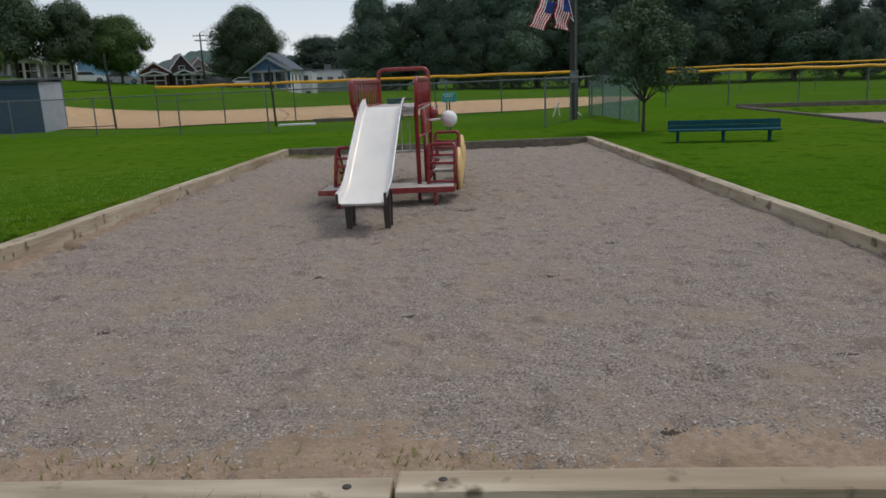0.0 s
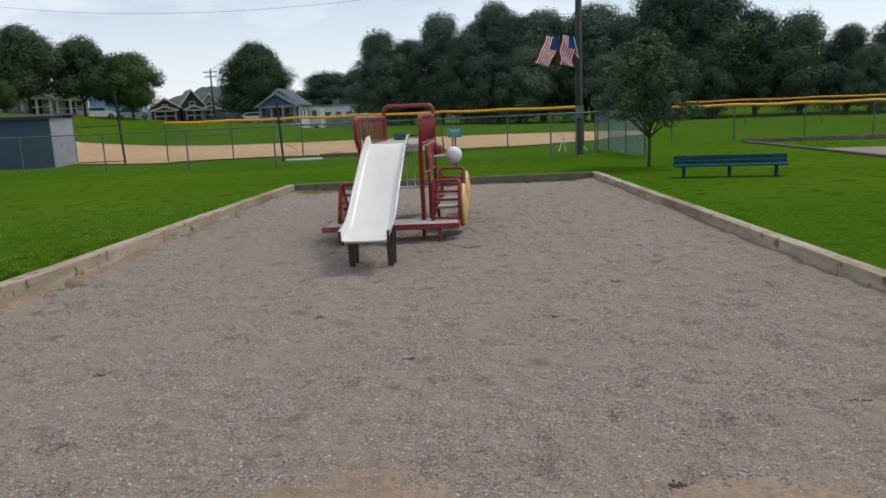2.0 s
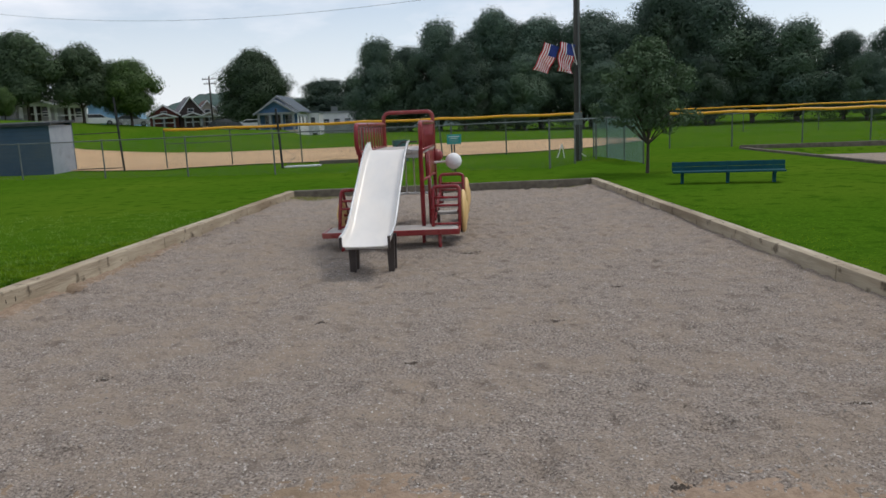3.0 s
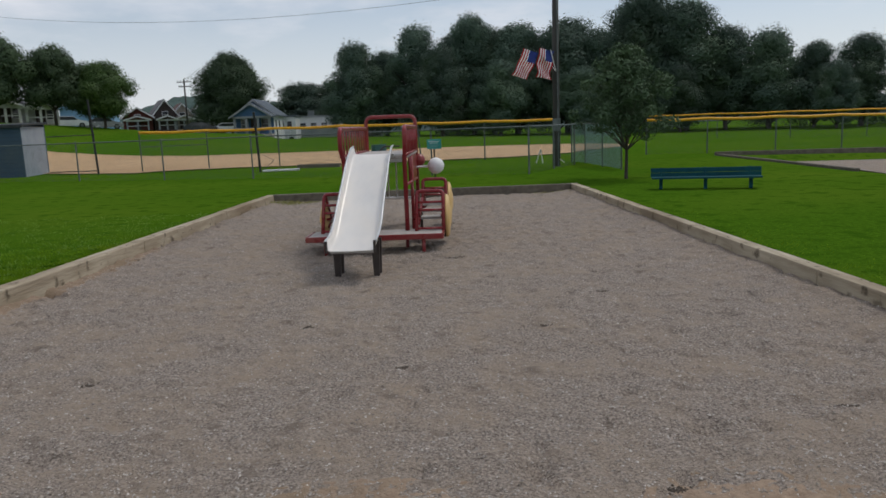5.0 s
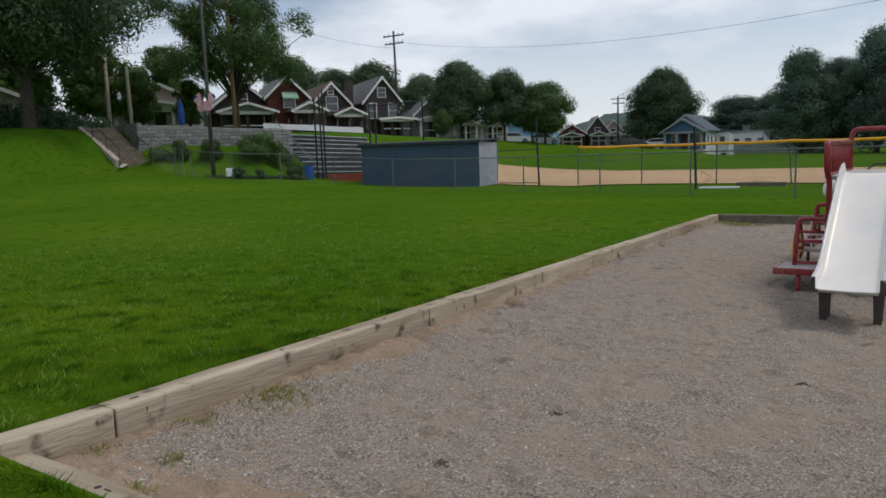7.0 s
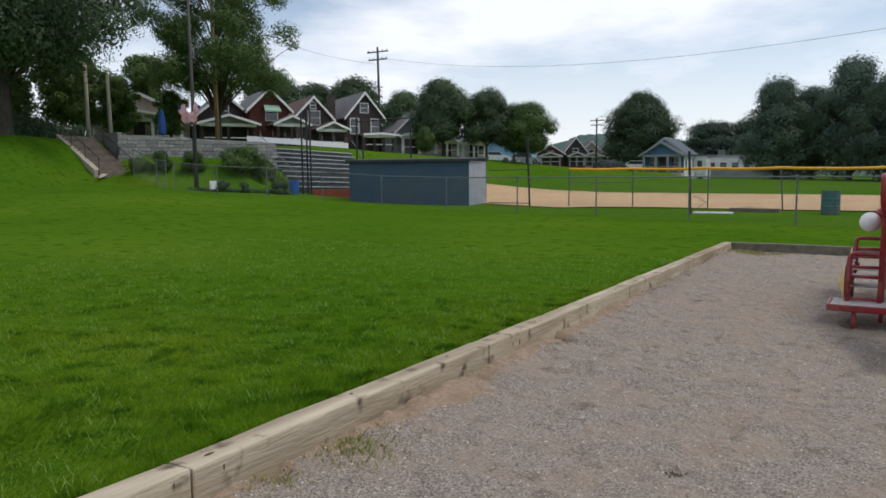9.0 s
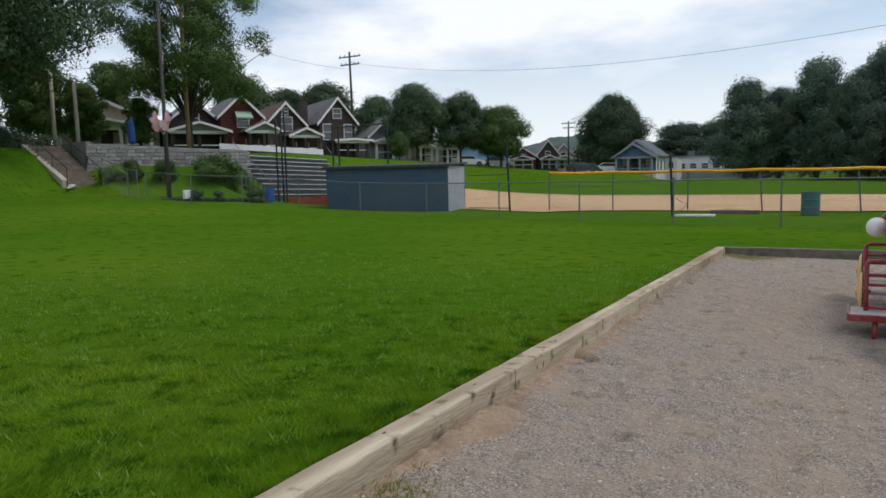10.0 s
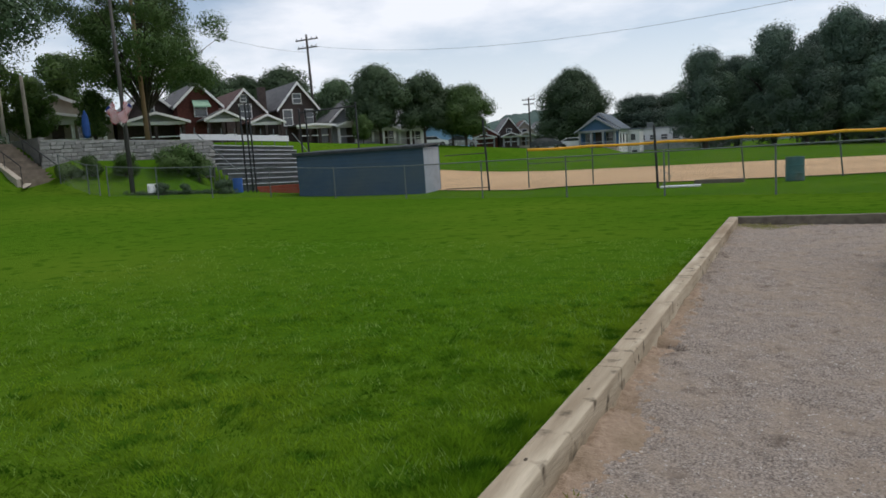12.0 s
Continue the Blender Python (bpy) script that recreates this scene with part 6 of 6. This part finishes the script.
# ---------- grass blades and loose pebbles ----------
def grass_patch():
    r = np.random.RandomState(8)

    def swell(x, y, k):
        """Uneven growth: a few crossing waves, between 0 and 1."""
        q = np.random.RandomState(int(k * 10))
        z = 0
        for _ in range(7):
            a, f, p = q.rand() * 6.28, k * (0.6 + 0.9 * q.rand()), q.rand() * 6.28
            z = z + np.sin((x * np.cos(a) + y * np.sin(a)) * f + p)
        return 0.5 + 0.5 * np.clip(z / 3.2, -1, 1)

    m = 620000
    x, y = -3.70 - 17.0 * r.rand(m) ** 1.9, -1.0 + 23.2 * r.rand(m) ** 1.5
    far = np.hypot(x + 2.5, y - 1.2)
    keep = (r.rand(m) < 1.3 * np.clip(1.15 - far / 13, 0, 1) ** 1.2) & ((x < -3.89) | (y < 2.58)) & (r.rand(m) < (y + 1.0) / 2.2) & (r.rand(m) < 0.35 + 0.9 * swell(x, y, 6.0))
    x2, y2 = 3.6 + 9.0 * r.rand(60000) ** 1.6, 2.0 + 15 * r.rand(60000)
    k2 = (x2 > 4.76 - (y2 - 2.6) * (1.04 / 15.8)) & (r.rand(60000) < (0.95 - (x2 - 4) / 7 - y2 / 17))
    x3, y3 = -3.8 + 9 * r.rand(80000) ** 1.25, -0.6 + 3.18 * r.rand(80000) ** 0.7
    x4, y4 = -3.90 - 0.2 * r.rand(16000) ** 2, 2.6 + 13 * r.rand(16000) ** 1.3
    x, y = np.concatenate([x[keep], x2[k2], x3, x4]), np.concatenate([y[keep], y2[k2], y3, y4])
    n = len(x)
    z = height(x, y)
    far = np.hypot(x + 2, y - 1)
    h = (0.016 + 0.034 * r.rand(n) ** 1.8) * (0.55 + 0.9 * swell(x, y, 4.0)) * np.clip(1.25 - far / 14, 0.3, 1)
    a = r.rand(n) * 2 * np.pi
    w = (0.003 + 0.003 * r.rand(n)) * (1 + far * 0.10)
    dx, dy = np.cos(a) * w, np.sin(a) * w
    lean = h * (0.5 + 1.4 * r.rand(n))
    b = 2.2 * swell(x + 40, y, 2.0) * np.pi + r.randn(n) * 0.9
    v = np.empty((n, 3, 3))
    v[:, 0] = np.stack([x - dx, y - dy, z - 0.005], -1)
    v[:, 1] = np.stack([x + dx, y + dy, z - 0.005], -1)
    v[:, 2] = np.stack([x + np.cos(b) * lean, y + np.sin(b) * lean, z + h], -1)
    # longer pale blades, in loose tufts
    g = 2600
    tx, ty = -3.95 - 10.0 * r.rand(g) ** 1.4, 0.6 + 14.0 * r.rand(g) ** 1.3
    px, py = np.repeat(tx, 5) + 0.05 * r.randn(g * 5), np.repeat(ty, 5) + 0.05 * r.randn(g * 5)
    px = np.minimum(px, -3.90)
    pz, ph, pa, pb = height(px, py), 0.03 + 0.04 * r.rand(g * 5), r.rand(g * 5) * 2 * np.pi, r.rand(g * 5) * 2 * np.pi
    pw = 0.0028 + 0.0022 * r.rand(g * 5)
    pv = np.empty((g * 5, 3, 3))
    pv[:, 0] = np.stack([px - np.cos(pa) * pw, py - np.sin(pa) * pw, pz - 0.004], -1)
    pv[:, 1] = np.stack([px + np.cos(pa) * pw, py + np.sin(pa) * pw, pz - 0.004], -1)
    pv[:, 2] = np.stack([px + np.cos(pb) * ph * 0.8, py + np.sin(pb) * ph * 0.8, pz + ph], -1)
    pale = bpy.data.meshes.new("pale_grass")
    pale.from_pydata(pv.reshape(-1, 3).tolist(), [], np.arange(g * 15).reshape(-1, 3).tolist())
    pale.materials.append(M_BLADE_PALE)
    tagged(new("pale_grass", pale), "longer pale grass blades scattered through the lawn", "grass", kind="stuff")
    me = bpy.data.meshes.new("grass")
    me.vertices.add(n * 3)
    me.vertices.foreach_set("co", v.reshape(-1))
    me.loops.add(n * 3)
    me.loops.foreach_set("vertex_index", np.arange(n * 3))
    me.polygons.add(n)
    me.polygons.foreach_set("loop_start", np.arange(n) * 3)
    me.update(calc_edges=True)
    me.materials.append(M_BLADE)
    tagged(new("grass", me), "short mown green grass beside the timbers", "grass", kind="stuff")


grass_patch()


def pebbles():
    r = np.random.RandomState(12)
    n = 75000
    verts, faces = [], []
    u, v, s = r.rand(n), r.rand(n) ** 1.7, 0.004 + 0.007 * r.rand(n) ** 3
    jit = r.rand(n, 6) * 0.6 + 0.7
    for i in range(n):
        p = inside_box(0.02 + 0.96 * u[i], 0.012 + 0.975 * v[i])
        z = gravel_z(p.x, p.y) + s[i] * 0.15
        q, k, k0 = s[i], jit[i], len(verts)
        verts += [(p.x + q * k[0], p.y, z), (p.x, p.y + q * k[1], z), (p.x - q * k[2], p.y, z), (p.x, p.y - q * k[3], z), (p.x, p.y, z + q * 0.7 * k[4])]
        faces += [(k0, k0 + 1, k0 + 4), (k0 + 1, k0 + 2, k0 + 4), (k0 + 2, k0 + 3, k0 + 4), (k0 + 3, k0, k0 + 4)]
    tagged(raw("pebbles", verts, faces, M_PEBBLE), "loose pea gravel stones scattered on the bed", "pebbles", kind="stuff")


pebbles()


def weed(at, reach, count, seed, label):
    r = random.Random(seed)
    verts, faces = [], []
    for _ in range(count):
        x, y = at[0] + r.gauss(0, reach[0]), at[1] + r.gauss(0, reach[1])
        z = gravel_z(x, y)
        a, b, h = r.uniform(0, 6.28), r.uniform(0, 6.28), r.uniform(0.015, 0.055)
        w = r.uniform(0.003, 0.007)
        k = len(verts)
        verts += [(x - math.cos(a) * w, y - math.sin(a) * w, z), (x + math.cos(a) * w, y + math.sin(a) * w, z), (x + math.cos(b) * h * 0.7, y + math.sin(b) * h * 0.7, z + h)]
        faces.append((k, k + 1, k + 2))
    tagged(raw("weed_tuft", verts, faces, M_WEED), label, "weeds", "weeds in the gravel", "stuff")


M_WEED = surf("dry_weed", (0.17, 0.20, 0.045), (0.33, 0.30, 0.10), 9.0, 0.8, 0.0, trans=0.3)
for i, (x, y, rx, ry, n) in enumerate(((-3.25, 17.70, 0.30, 0.16, 1100), (-2.6, 17.9, 0.2, 0.06, 160), (-3.45, 4.35, 0.13, 0.16, 420), (-3.5, 3.7, 0.07, 0.08, 90), (-3.2, 3.3, 0.05, 0.05, 70), (-3.0, 2.98, 0.06, 0.03, 80), (-3.6, 3.1, 0.06, 0.06, 80), (3.0, 18.05, 0.3, 0.04, 120), (-0.5, 3.10, 0.5, 0.05, 130), (0.75, 3.12, 0.3, 0.05, 120))):
    weed((x, y), (rx, ry), n, 60 + i, "small yellow-green weeds in the gravel by the timbers")


def debris(at, size, seed):
    """A scatter of dark crumbs of soil, bark and leaf; in hollows they stand in for shadow."""
    r = random.Random(seed)
    verts, faces = [], []
    for _ in range(int(60 + 2600 * size[0] * size[1] * 3)):
        x, y = at[0] + r.gauss(0, size[0] * 0.55), at[1] + r.gauss(0, size[1] * 0.6)
        z, q, k = gravel_z(x, y), r.uniform(0.004, 0.013), len(verts)
        a = r.uniform(0, 3.14)
        c, d = math.cos(a) * q, math.sin(a) * q
        verts += [(x + c, y + d, z), (x - d * 0.6, y + c * 0.6, z), (x - c, y - d, z), (x + d * 0.6, y - c * 0.6, z), (x, y, z + q * r.uniform(0.5, 1.1))]
        faces += [(k, k + 1, k + 4), (k + 1, k + 2, k + 4), (k + 2, k + 3, k + 4), (k + 3, k, k + 4)]
    tagged(raw("leaf_litter", verts, faces, M_SOIL), "dark crumbs of damp leaf litter on the gravel, some standing in for a hollow's shadow", "leaf litter", "scraps on the gravel", "stuff")


M_SOIL = surf("damp_soil_and_shade", (0.085, 0.068, 0.053), (0.15, 0.12, 0.095), 14.0, 0.95, 0.6, 60.0)
# the first two scatters darken the timber-foot hollow in place of its shadow
for i, (x, y, a, b, c) in enumerate(((-3.56, 7.95, 0.10, 0.06, 0.035), (-3.30, 7.93, 0.16, 0.05, 0.02), (-3.5, 9.97, 0.03, 0.03, 0.02), (0.80, 9.72, 0.13, 0.07, 0.02), (-1.66, 5.05, 0.05, 0.025, 0.015), (-1.85, 4.0, 0.035, 0.02, 0.012), (1.6, 6.2, 0.04, 0.02, 0.012), (0.5, 5.2, 0.035, 0.02, 0.01), (2.3, 7.4, 0.05, 0.025, 0.012), (-0.4, 6.3, 0.04, 0.02, 0.01), (3.1, 4.3, 0.06, 0.03, 0.012), (1.9, 3.4, 0.04, 0.02, 0.008))):
    debris((x, y), (a, b, c), i)
